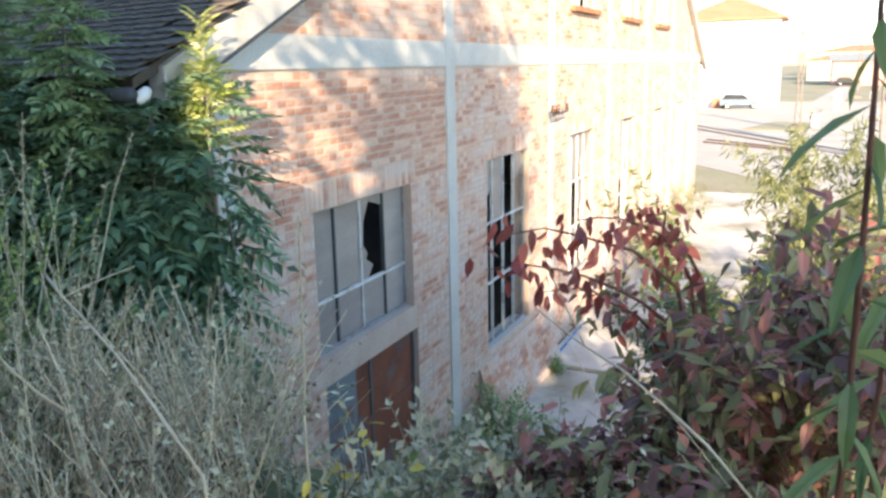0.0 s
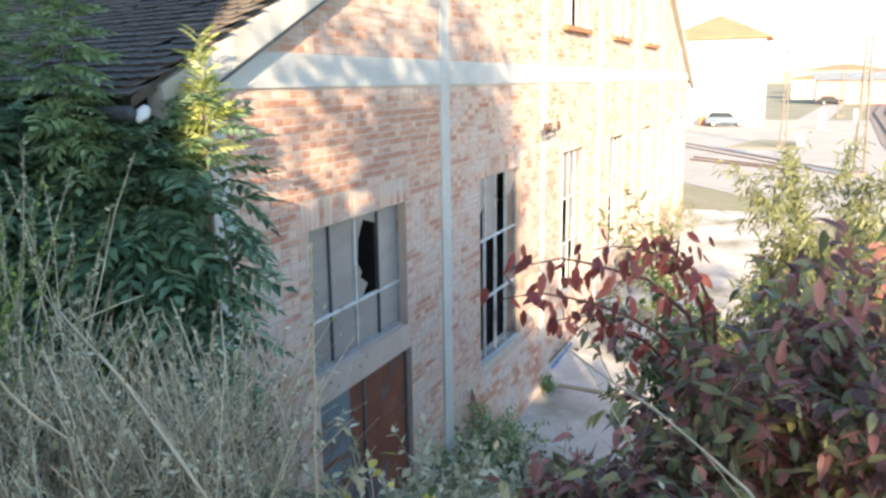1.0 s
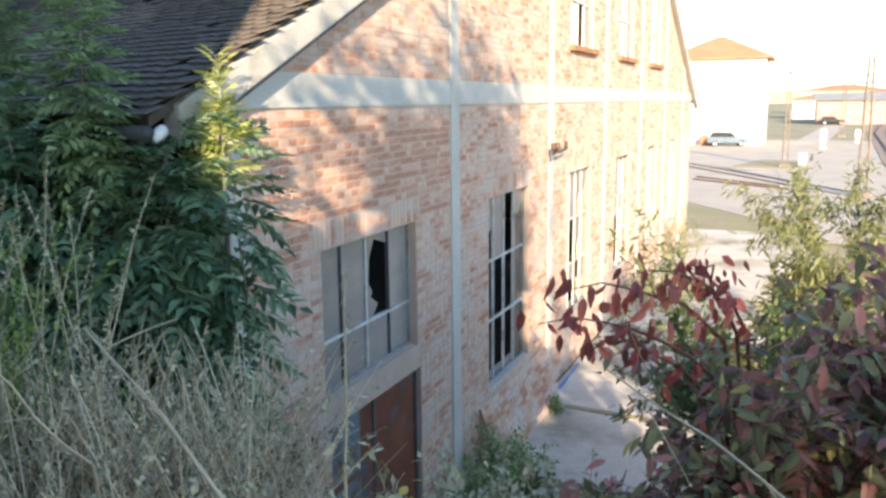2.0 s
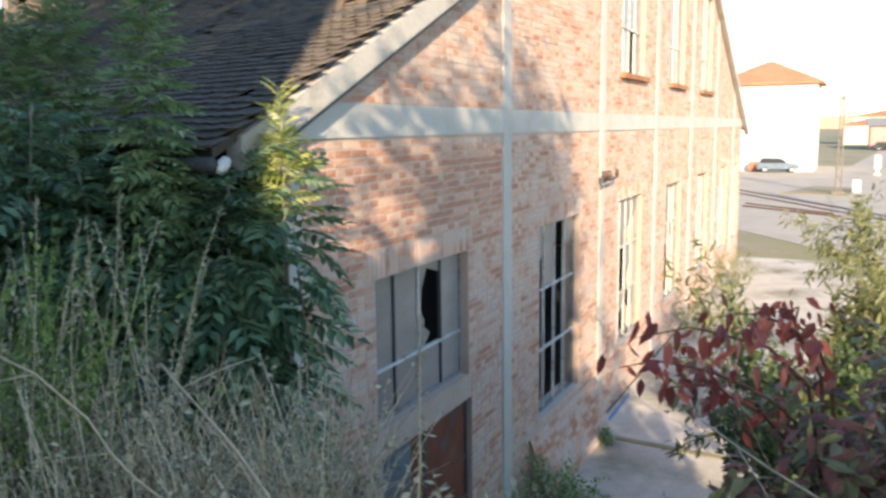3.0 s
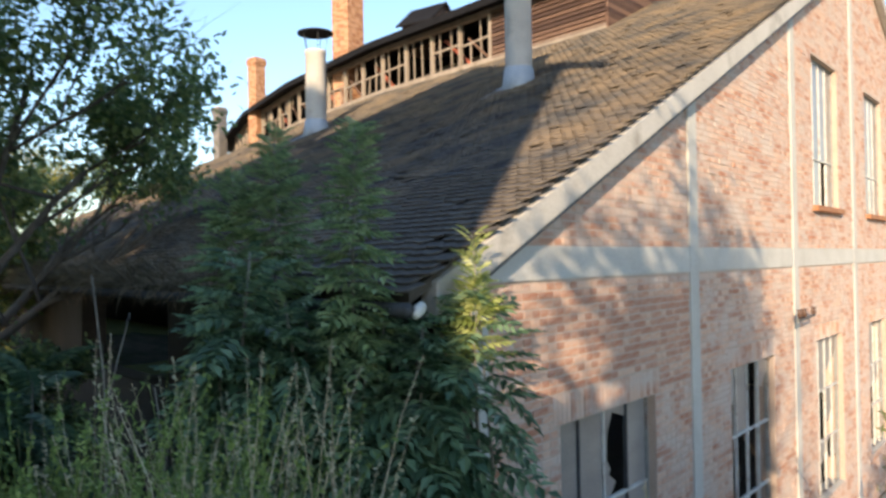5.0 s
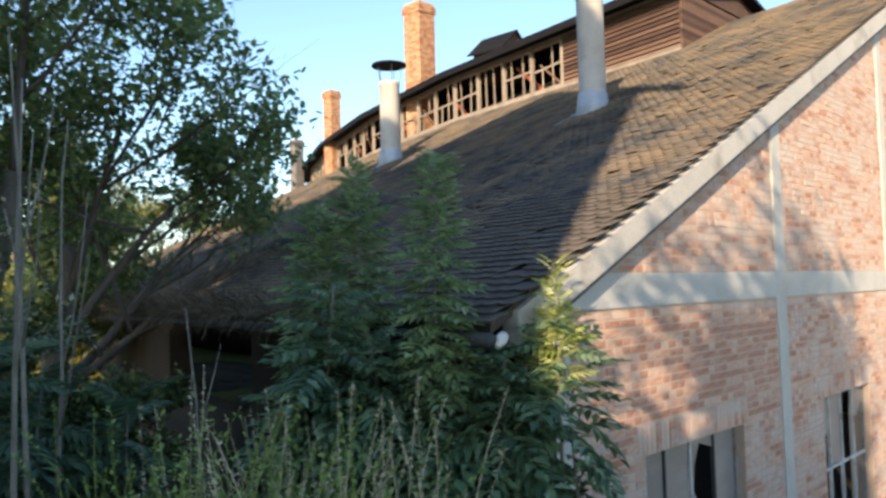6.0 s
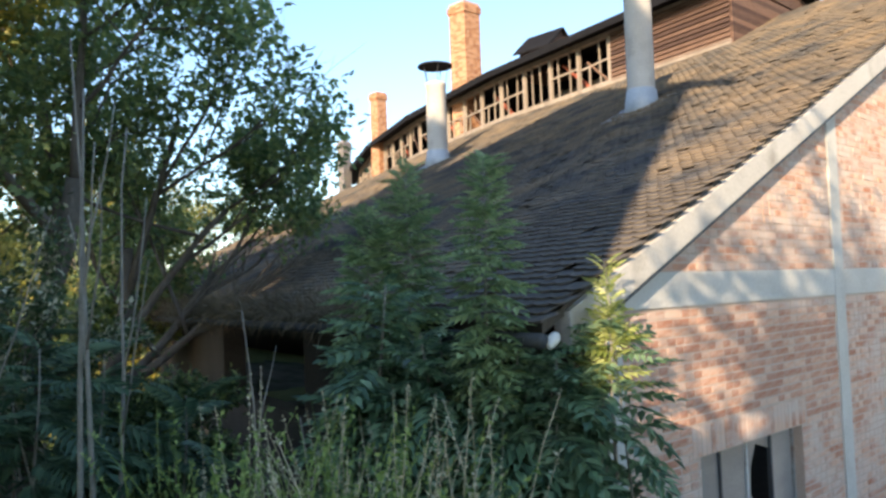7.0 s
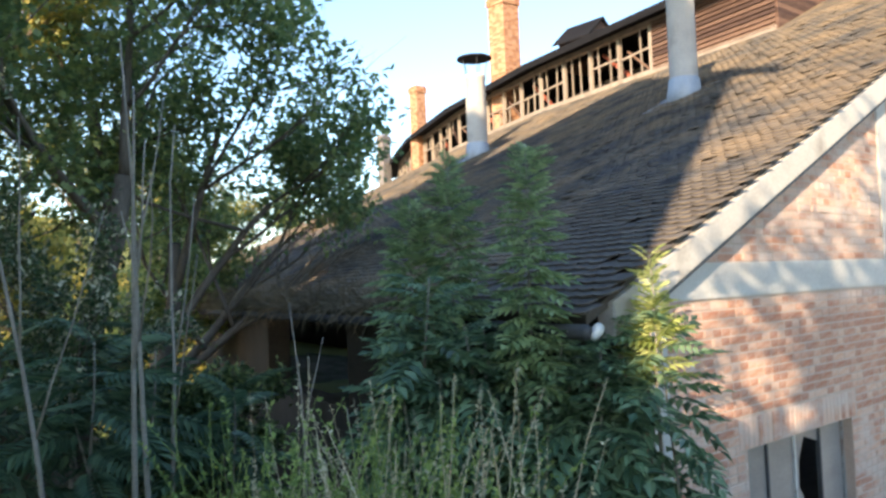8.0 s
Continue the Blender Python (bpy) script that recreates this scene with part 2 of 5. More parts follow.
M_leaf_yellow = leafy("yellow_leaf", (0.62, 0.47, 0.06), (0.45, 0.33, 0.05), (0.72, 0.58, 0.12))
M_moss = material("moss", (0.09, 0.085, 0.045), scale=6, fine=50, rough=0.98, bump=0.8)
M_meadow = material("dry_meadow", (0.31, 0.27, 0.18), (0.21, 0.19, 0.11), (0.39, 0.35, 0.25), scale=0.25, fine=4, rough=0.98, bump=0.6, bump_scale=6, stain=(0.22, 0.22, 0.10), stain_scale=0.12, stain_at=0.58)
M_hillgrass = material("slope_grass", (0.30, 0.31, 0.10), (0.20, 0.23, 0.07), (0.40, 0.38, 0.15), scale=0.2, fine=3, rough=0.98, bump=0.8, bump_scale=5, stain=(0.12, 0.17, 0.05), stain_scale=0.15, stain_at=0.56)
M_asphalt = material("pale_road", (0.43, 0.385, 0.32), (0.33, 0.295, 0.245), (0.50, 0.455, 0.39), scale=0.4, fine=12, rough=0.95, bump=0.3)
M_ballast = material("ballast", (0.27, 0.215, 0.17), (0.19, 0.15, 0.12), (0.34, 0.28, 0.225), scale=2, fine=14, rough=0.98, bump=0.8, bump_scale=9)
M_rail = material("rail_steel", (0.17, 0.10, 0.07), scale=4, fine=40, rough=0.6, metal=0.4)
M_white = material("white_render", (0.78, 0.76, 0.70), (0.70, 0.68, 0.62), (0.84, 0.82, 0.77), scale=0.5, fine=12, rough=0.9, bump=0.15)
M_cream = material("cream_render", (0.66, 0.62, 0.50), scale=0.6, fine=12, rough=0.9, bump=0.15)
M_redroof = material("orange_roof", (0.50, 0.215, 0.12), (0.40, 0.16, 0.09), (0.58, 0.28, 0.17), scale=0.8, fine=8, rough=0.85, bump=0.5, bump_scale=6)
M_grey_roof = material("grey_roof", (0.30, 0.31, 0.29), scale=0.6, fine=9, rough=0.85)
M_pinkwall = material("faded_pink_render", (0.50, 0.30, 0.25), scale=0.6, fine=10, rough=0.9)
M_greychim = material("grey_render", (0.17, 0.165, 0.16), scale=2, fine=20, rough=0.9)
M_hills = material("far_hillside", (0.36, 0.30, 0.23), (0.28, 0.24, 0.18), (0.44, 0.36, 0.28), scale=0.02, fine=0.2, rough=0.95, bump=0.0)
M_dark = material("dark_glass", (0.03, 0.035, 0.04), scale=3, fine=20, rough=0.15, bump=0.0, spec=0.6)
M_carblue = material("car_paint_blue", (0.10, 0.15, 0.20), scale=1, fine=10, rough=0.3, bump=0.0, spec=0.6)
M_tyre = material("tyre", (0.025, 0.025, 0.025), scale=3, fine=30, rough=0.9)
M_mast = material("mast_steel", (0.22, 0.19, 0.16), scale=1.5, fine=20, rough=0.9)
M_blue = material("blue_hose_plastic", (0.05, 0.17, 0.42), scale=3, fine=20, rough=0.5)
M_green_paint = material("faded_green_paint", (0.30, 0.36, 0.29), scale=1, fine=10, rough=0.8)
M_porc = material("brown_porcelain", (0.10, 0.06, 0.045), scale=3, fine=20, rough=0.25)

# ---- the lie of the land ----
YARD = -0.3


def ease(a, b, x):
    t = min(1.0, max(0.0, (x - a) / (b - a)))
    return t * t * (3 - 2 * t)


def land(x, y):
    """Height of the ground: a bank beside the shed, the yard and the flat far ground."""
    bank = 3.35 * (1 - ease(-6.9, -1.6 if y < 0.6 else -2.0, x))
    hill = 13.0 * ease(26, 80, y) * (1 - ease(10, 40, x)) + 3.0 * ease(14, 30, y) * (1 - ease(-6, 4, x))
    rough = 0.10 * noise.noise(Vector((x * 0.7, y * 0.7, 0))) + 0.05 * noise.noise(Vector((x * 2.1, y * 2.1, 3)))
    w = ease(-0.5, -3.0, x)
    return YARD + bank + hill + rough * w


def ground_mesh():
    """One sheet, fine near the camera and coarse to the horizon."""
    def steps(lo, hi, near0, near1, fine):
        out, v = [], near0
        while v <= near1:
            out.append(v)
            v += fine
        s, v = fine, near0
        left = []
        while v > lo:
            s *= 1.35
            v -= s
            left.append(max(v, lo))
        s, v = fine, out[-1]
        while v < hi:
            s *= 1.35
            v += s
            out.append(min(v, hi))
        return sorted(set(left)) + out
    xs = steps(-2500, 2500, -14, 8, 0.4)
    ys = steps(-2500, 2500, -10, 10, 0.4)
    v = np.array([(x, y, land(x, y)) for y in ys for x in xs])
    nx = len(xs)
    f = np.array([(j * nx + i, j * nx + i + 1, (j + 1) * nx + i + 1, (j + 1) * nx + i) for j in range(len(ys) - 1) for i in range(nx - 1)])
    return v, f


gv, gf = ground_mesh()
ground = arrays("ground", gv, gf, M_soil, smooth=True)
tagged(ground, "dark earth bank with weeds falling to the yard", "ground", kind="structure")

hill_x = np.linspace(-60, 30, 46)
hill_y = np.linspace(24, 95, 36)
hv = np.array([(x, y, land(x, y) + 0.06) for y in hill_y for x in hill_x])
hf = np.array([(j * 46 + i, j * 46 + i + 1, j * 46 + i + 47, j * 46 + i + 46) for j in range(35) for i in range(45)])
tagged(arrays("hill_meadow", hv, hf, M_hillgrass, smooth=True), "sunlit yellow-green grass slope behind the trees", "meadow", kind="structure")

# ---- the engine shed: plan ----
PHI = 78.0                         # heading of the ridge of the first bay, from +x
PITCH = 0.46                       # rise of the roof along the gable
XE, XR, XM = -5.2, 9.5, 6.8        # eave, ridge and monitor wall, along the gable
WALL_L, WALL_R = -4.35, 23.35
SEG = [(14.0, 78.0), (6.5, 72.0), (6.5, 66.0), (6.5, 60.0), (6.5, 54.0)]
TOP = 7.1


def roof_z(xp):
    return TOP + PITCH * (xp if xp < XR else 2 * XR - xp)


def ridge_nodes():
    """Plan of the monitor's foot: one node at each bend."""
    p = np.array([XM, 0.0])
    out = [p]
    for length, head in SEG:
        p = p + length * np.array([math.cos(radians(head)), math.sin(radians(head))])
        out.append(p)
    return out


NODES = ridge_nodes()


def plan(xp, k, y0=None):
    """Point of the plan at the across-coordinate xp, on node k (k = 0: on the line of the gable, y0)."""
    off = (xp - XM) * math.sin(radians(PHI))
    if k == 0:
        y = -0.1 if y0 is None else y0
        c = math.cos(radians(PHI)) / math.sin(radians(PHI))
        return np.array([xp + y * c, y])
    h1 = SEG[k - 1][1]
    h2 = SEG[k][1] if k < len(SEG) else h1
    mid, half = radians((h1 + h2) / 2), radians((h1 - h2) / 2)
    n = np.array([math.sin(mid), -math.cos(mid)])
    return NODES[k] + n * off / math.cos(half)


def p3(xp, k, z, y0=None):
    q = plan(xp, k, y0)
    return (float(q[0]), float(q[1]), z)


shed = empty("engine_shed", "derelict brick engine shed with a curved tiled roof and broken windows", "building", (0, 0, YARD))
shed_back = Matrix.Translation((0, 0, -YARD))


def shed_part(name, m, mat, label="", parent=None, **kw):
    ob = part(name, m, mat, parent or shed, label, **kw)
    ob.matrix_parent_inverse = shed_back if parent is None else Matrix.Identity(4)
    return ob


# gable wall with its openings
BAY = 4.2
COLS = [BAY * k for k in range(6)]
WIN = [(-4.2 + 1.12, -4.2 + 3.08, 2.08, 3.49)] + [(BAY * k + 1.2, BAY * k + 3.03, 0.74, 3.48) for k in range(6)]
DOOR = (-3.02, -1.05, YARD, 1.80)
UPPER = [(BAY * k + 1.2, BAY * k + 2.98, 5.76, 8.33) for k in (1, 2, 3)]
WIN[-1] = (BAY * 5 + 0.35, BAY * 5 + 1.75, 0.74, 3.46)
OPEN = WIN + UPPER + [DOOR]


def rake_z(x):
    """Underside of the rake board on the gable."""
    return 6.80 + PITCH * (x if x < XR else 2 * XR - x)


def open_spans(x0, x1):
    """Heights that are open between x0 and x1."""
    xm = (x0 + x1) / 2
    return sorted((z0, z1) for a, b, z0, z1 in OPEN if a < xm < b)


gable_wall = None
cuts = sorted({WALL_L, WALL_R, XR, *[v for a, b, _, _ in OPEN for v in (a, b)]})
for a, b in zip(cuts, cuts[1:]):
    gable = Mesh()
    z = YARD - 0.3
    for z0, z1 in open_spans(a, b):
        if z0 > z + 0.01:
            shed_part("wall_panel", Mesh().prism_y([(a, z), (b, z), (b, z0), (a, z0)], 0.012, 0.31), M_mortar)
        z = z1
    gable.prism_y([(a, z), (b, z), (b, rake_z(b) + 0.1), (a, rake_z(a) + 0.1)], 0.012, 0.31)
    ob = shed_part("wall_panel" if gable_wall else "gable_wall", gable, M_mortar, "" if gable_wall else "weathered pale red brick gable wall with lime stains")
    gable_wall = gable_wall or ob

# concrete frame
for i, x in enumerate(COLS):
    top = rake_z(x) + 0.05
    shed_part("concrete_column", Mesh().box(x - 0.13, x + 0.13, -0.010, 0.02, YARD - 0.2, top), M_conc, "pale grey concrete column flush in the brick wall" if i == 0 else "", bevel=0.008)
shed_part("concrete_column", Mesh().box(WALL_L - 0.01, WALL_L + 0.2, -0.008, 0.02, YARD - 0.2, rake_z(WALL_L)), M_conc, bevel=0.008)
bx = [WALL_L + 0.2] + [v for x in COLS for v in (x - 0.13, x + 0.13)] + [WALL_R]
for a, b in zip(bx[::2], bx[1::2]):
    shed_part("concrete_band", Mesh().box(a + 0.002, b - 0.002, -0.006, 0.02, 4.745, 5.03), M_conc, "pale concrete ring beam across the gable" if a < -4 else "", bevel=0.006)

# rake boards
for sgn, x0, x1 in ((1, XE + 0.26, XR), (-1, XR, 2 * XR - XE)):
    m = Mesh()
    m.prism_y([(x0, roof_z(x0) - 0.29), (x1, roof_z(x1) - 0.29), (x1, roof_z(x1) - 0.045), (x0, roof_z(x0) - 0.045)], -0.15, -0.004)
    shed_part("rake_board", m, M_fascia, "grey plastered verge board along the gable" if sgn > 0 else "", bevel=0.012)
    if sgn < 0:
        continue
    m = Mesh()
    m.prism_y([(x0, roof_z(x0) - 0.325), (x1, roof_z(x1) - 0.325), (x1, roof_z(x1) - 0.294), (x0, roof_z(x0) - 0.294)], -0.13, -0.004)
    shed_part("rake_moulding", m, M_irondark, "thin dark strip under the verge")

# walls round the shed, roof boards
NS = len(SEG)
for k in range(NS):
    for xp, t in ((WALL_L, 0.4), (WALL_R, -0.4)):
        a, b = plan(xp, k, 0.45), plan(xp, k + 1)
        c, d = plan(xp + t, k + 1), plan(xp + t, k, 0.45)
        z1 = roof_z(xp) - 0.25
        if xp == WALL_L and k == 0:
            # a low opening under the eave, between two piers
            u = (b - a) / np.linalg.norm(b - a)
            w = (d - a) - u * np.dot(d - a, u)
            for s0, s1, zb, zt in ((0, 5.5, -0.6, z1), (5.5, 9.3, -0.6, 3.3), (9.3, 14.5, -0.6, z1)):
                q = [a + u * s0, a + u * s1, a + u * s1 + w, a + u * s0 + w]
                shed_part("outer_wall", Mesh().slab([(p[0], p[1], zt) for p in q], zt - zb), M_shell)
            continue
        shed_part("outer_wall", Mesh().slab([(*a, z1), (*b, z1), (*c, z1), (*d, z1)], z1 + 0.6), M_shell)
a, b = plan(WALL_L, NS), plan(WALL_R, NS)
shed_part("outer_wall", Mesh().bar((*a, 2.0), (*b, 2.0), 0.3, 5.4), M_shell, "dark outer wall under the eave")
roof = None
for k in range(NS):
    for x0, x1 in ((XE + 0.05, XR), (XR, 2 * XR - XE)):
        q = [p3(x0, k, roof_z(x0) - 0.02), p3(x1, k, roof_z(x1) - 0.02), p3(x1, k + 1, roof_z(x1) - 0.02), p3(x0, k + 1, roof_z(x0) - 0.02)]
        ob = shed_part("roof_deck" if roof else "roof", Mesh().slab(q, 0.07), M_under, "" if roof else "steep dark tiled roof, mossy, with slipped tiles")
        roof = roof or ob
a, b = plan(WALL_L + 0.2, 0, 0.4), plan(WALL_R - 0.2, 0, 0.4)
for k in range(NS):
    shed_part("shed_floor", Mesh().slab([p3(WALL_L + .3, k, YARD + 0.02, 0.4), p3(WALL_R - .3, k, YARD + 0.02, 0.4), p3(WALL_R - .3, k + 1, YARD + 0.02), p3(WALL_L + .3, k + 1, YARD + 0.02)], 0.3), M_shell)

# eave gutter with its white end
gut = Mesh()
pts = [p3(XE - 0.05, k, roof_z(XE) - 0.10, -0.2) for k in range(NS + 1)]
gut.tube(pts, [0.05] * len(pts), 8)
shed_part("gutter", gut, M_irondark, "old dark eave gutter", smooth=True)
e = p3(XE + 0.05, 0, roof_z(XE) - 0.08, -0.2)
m = Mesh().tube([(e[0] - 0.07, e[1] - 0.03, e[2] - 0.06), (e[0], e[1], e[2] - 0.02), (e[0] + 0.05, e[1] + 0.02, e[2])], [0.018, 0.042, 0.036], 10)
shed_part("gutter_end", m, M_white, "white bent gutter end piece", smooth=True)


# windows
def window(x0, x1, z0, z1, cols, rows, missing, label="", light=True, seed=0):
    """A steel window: frame, glazing bars, panes (some missing or broken)."""
    r = random.Random(seed)
    y = 0.11
    root = shed_part("window", Mesh().box(x0 + 0.002, x1 - 0.002, y - 0.01, y + 0.05, z1 - 0.035, z1 - 0.002).box(x0 + 0.002, x1 - 0.002, y - 0.01, y + 0.05, z0 + 0.002, z0 + 0.035)
                     .box(x0 + 0.002, x0 + 0.035, y - 0.01, y + 0.05, z0 + 0.035, z1 - 0.035).box(x1 - 0.035, x1 - 0.002, y - 0.01, y + 0.05, z0 + 0.035, z1 - 0.035), M_iron, label)
    xs = [x0 + (x1 - x0) * k / cols for k in range(cols + 1)]
    zs = [z0] + [z0 + (z1 - z0) * f for f in rows] + [z1]
    for k in range(1, cols):
        part("glazing_bar", Mesh().box(xs[k] - 0.014, xs[k] + 0.014, y - 0.005, y + 0.035, z0 + 0.035, z1 - 0.035), M_irondark if light and k != 2 else M_ironlight, root)
    for z in zs[1:-1]:
        part("transom", Mesh().box(x0 + 0.035, x1 - 0.035, y - 0.012, y + 0.03, z - 0.014, z + 0.014), M_ironlight, root)
    for i in range(cols):
        for j in range(len(zs) - 1):
            a, b, c, d = xs[i] + 0.018, xs[i + 1] - 0.018, zs[j] + 0.022, zs[j + 1] - 0.022
            if i == 0:
                a += 0.017
            if i == cols - 1:
                b -= 0.017
            yy = y + 0.014
            if (i, j) in missing:
                kind = missing[(i, j)]
                if kind == "hole":
                    # jagged shards left round a tall hole
                    w, h = b - a, d - c
                    part("broken_pane", Mesh().prism_y([(a, c), (a + 0.30 * w, c), (a + 0.55 * w, c + 0.13 * h), (a + 0.22 * w, c + 0.24 * h), (a + 0.30 * w, c + 0.30 * h), (a + 0.12 * w, c + 0.42 * h), (a + 0.16 * w, c + 0.7 * h),
                                                        (a + 0.42 * w, c + 0.93 * h), (b, c + 0.84 * h), (b, d), (a, d)], yy, yy + 0.005), M_glass, root, "dirty pane with a jagged hole")
                elif kind == "half":
                    w, h = b - a, d - c
                    q = 0.4 + 0.3 * r.random()
                    part("broken_pane", Mesh().prism_y([(a, c + q * h), (a + 0.4 * w, c + (q - 0.12) * h), (b, c + (q + 0.1) * h), (b, d), (a, d)], yy, yy + 0.005), M_glass, root)
                continue
            part("pane", Mesh().box(a, b, yy, yy + 0.005, c, d), M_glass, root)
    return root


window(*WIN[0], 4, [0.36], {(2, 1): "hole"}, "steel window with grey dirty panes, one broken", True, 0)
window(*WIN[1], 4, [0.34, 0.66], {(0, 0): "x", (1, 0): "x", (2, 0): "x", (3, 0): "x", (0, 1): "x", (1, 1): "x", (2, 1): "x", (3, 1): "x", (0, 2): "half", (2, 2): "x", (3, 2): "half"}, "tall steel window with most panes missing", False, 1)
for k in range(2, 7):
    r = random.Random(40 + k)
    gone = {(i, j): r.choice(["x", "x", "half"]) for i in range(4) for j in range(3) if r.random() < 0.93 and (i, j) != (1, 2)}
    window(*WIN[k], 4, [0.34, 0.66], gone, "tall steel window with missing panes", False, k)
for k, w in enumerate(UPPER):
    window(*w, 4, [0.32], {(2, 0): "x"} if k == 0 else {}, "upper steel window with pale panes", False, 20 + k)
    part_sill = Mesh().box(w[0] - 0.08, w[1] + 0.08, -0.09, 0.14, w[2] - 0.10, w[2] - 0.004)
    shed_part("window_sill", part_sill, M_chim, "brick sill under an upper window", bevel=0.01)
for k, w in enumerate(WIN[1:]):
    shed_part("window_sill", Mesh().prism_y([(w[0] + .003, w[2] - 0.12), (w[1] - .003, w[2] - 0.12), (w[1] - .003, w[2] + 0.012), (w[0] + .003, w[2] + 0.012)], 0.015, 0.3), M_conc)
shed_part("sill_slab", Mesh().prism_y([(-3.076, 1.80), (-1.124, 1.80), (-1.124, 2.078), (-3.076, 2.078)], 0.022, 0.3), M_conc, "grey concrete sill slab over the rusty door", bevel=0.012)
door = shed_part("door", Mesh().box(DOOR[0] + 0.004, DOOR[1] - 0.004, 0.08, 0.14, YARD, 1.795), M_rust, "rust-brown and blue-grey sheet steel door")
for x in (-3.0, -2.08, -1.09):
    part("door_batten", Mesh().box(x - 0.025, x + 0.025, 0.066, 0.08, YARD, 1.79), M_irondark, door)
for z in (0.15, 1.1):
    part("door_batten", Mesh().box(DOOR[0] + .03, DOOR[1] - .04, 0.068, 0.079, z - .03, z + .03), M_rust, door)
part("door_sheet", Mesh().box(DOOR[0] + 0.03, -2.38, 0.072, 0.0785, YARD + 0.02, 1.78), M_bluesheet, door, "blue-grey painted sheet of the door")

# battered brick apron under the first tall window, course by course
ap = shed_part("brick_apron", Mesh().add([(0.8, -0.002, 0.62), (3.95, -0.002, 0.62), (3.95, -0.30, YARD), (0.8, -0.30, YARD), (0.8, -0.002, YARD), (3.95, -0.002, YARD)],
                                         [(0, 3, 2, 1), (0, 4, 3), (1, 2, 5), (3, 4, 5, 2), (0, 1, 5, 4)]), M_mortar, "sloping brick apron at the foot of the wall")
ra = random.Random(77)
for k in range(12):
    z0 = YARD + 0.005 + k * 0.075
    y0, y1 = [-0.30 + 0.298 * (z - YARD) / 0.92 for z in (z0, z0 + 0.064)]
    x = 0.8 - (0.12 if k % 2 else 0.0)
    while x < 3.93:
        w = ra.choice((0.12, 0.24, 0.24))
        p, q, o = max(0.8, x), min(x + w, 3.95), ra.uniform(0.006, 0.012)
        if q - p > 0.03:
            m = Mesh().add([(p, y0 - o, z0), (q, y0 - o, z0), (q, y1 - o, z0 + 0.064), (p, y1 - o, z0 + 0.064), (p, y0 + 0.03, z0), (q, y0 + 0.03, z0), (q, y1 + 0.03, z0 + 0.064), (p, y1 + 0.03, z0 + 0.064)],
                           [(0, 1, 2, 3), (0, 4, 5, 1), (1, 5, 6, 2), (2, 6, 7, 3), (3, 7, 4, 0)])
            part("brick", m, M_brick, ap)
        x += w + 0.011

# bracket with insulators on the second column
brk = shed_part("insulator_bracket", Mesh().bar((3.72, -0.16, 3.93), (4.62, -0.16, 3.97), 0.03, 0.03).bar((4.2, -0.03, 3.95), (4.2, -0.18, 3.95), 0.05, 0.05), M_irondark, "small iron bracket with porcelain insulators")
for x in (3.76, 4.02, 4.55):
    part("insulator", Mesh().tube([(x, -0.16, 3.97), (x, -0.16, 4.02), (x, -0.16, 4.05), (x, -0.16, 4.10)], [0.02, 0.045, 0.03, 0.04], 8), M_porc, brk, smooth=True)

# monitor along the ridge, with posts, rails and boarding
MON_H = 1.5
MY = 5.0                           # near end of the monitor, along y
zb = roof_z(XM)
mon = shed_part("roof_monitor", Mesh().slab([p3(XM - 0.05, 0, zb + 0.12, MY), p3(XM + 0.12, 0, zb + 0.12, MY), p3(XM + 0.12, 1, zb + 0.12), p3(XM - 0.05, 1, zb + 0.12)], 0.3), M_post, "long broken timber clerestory on the ridge")
for k in range(1, NS):
    part("sill_beam", Mesh().slab([p3(XM - 0.05, k, zb + 0.12), p3(XM + 0.12, k, zb + 0.12), p3(XM + 0.12, k + 1, zb + 0.12), p3(XM - 0.05, k + 1, zb + 0.12)], 0.3), M_post, mon)
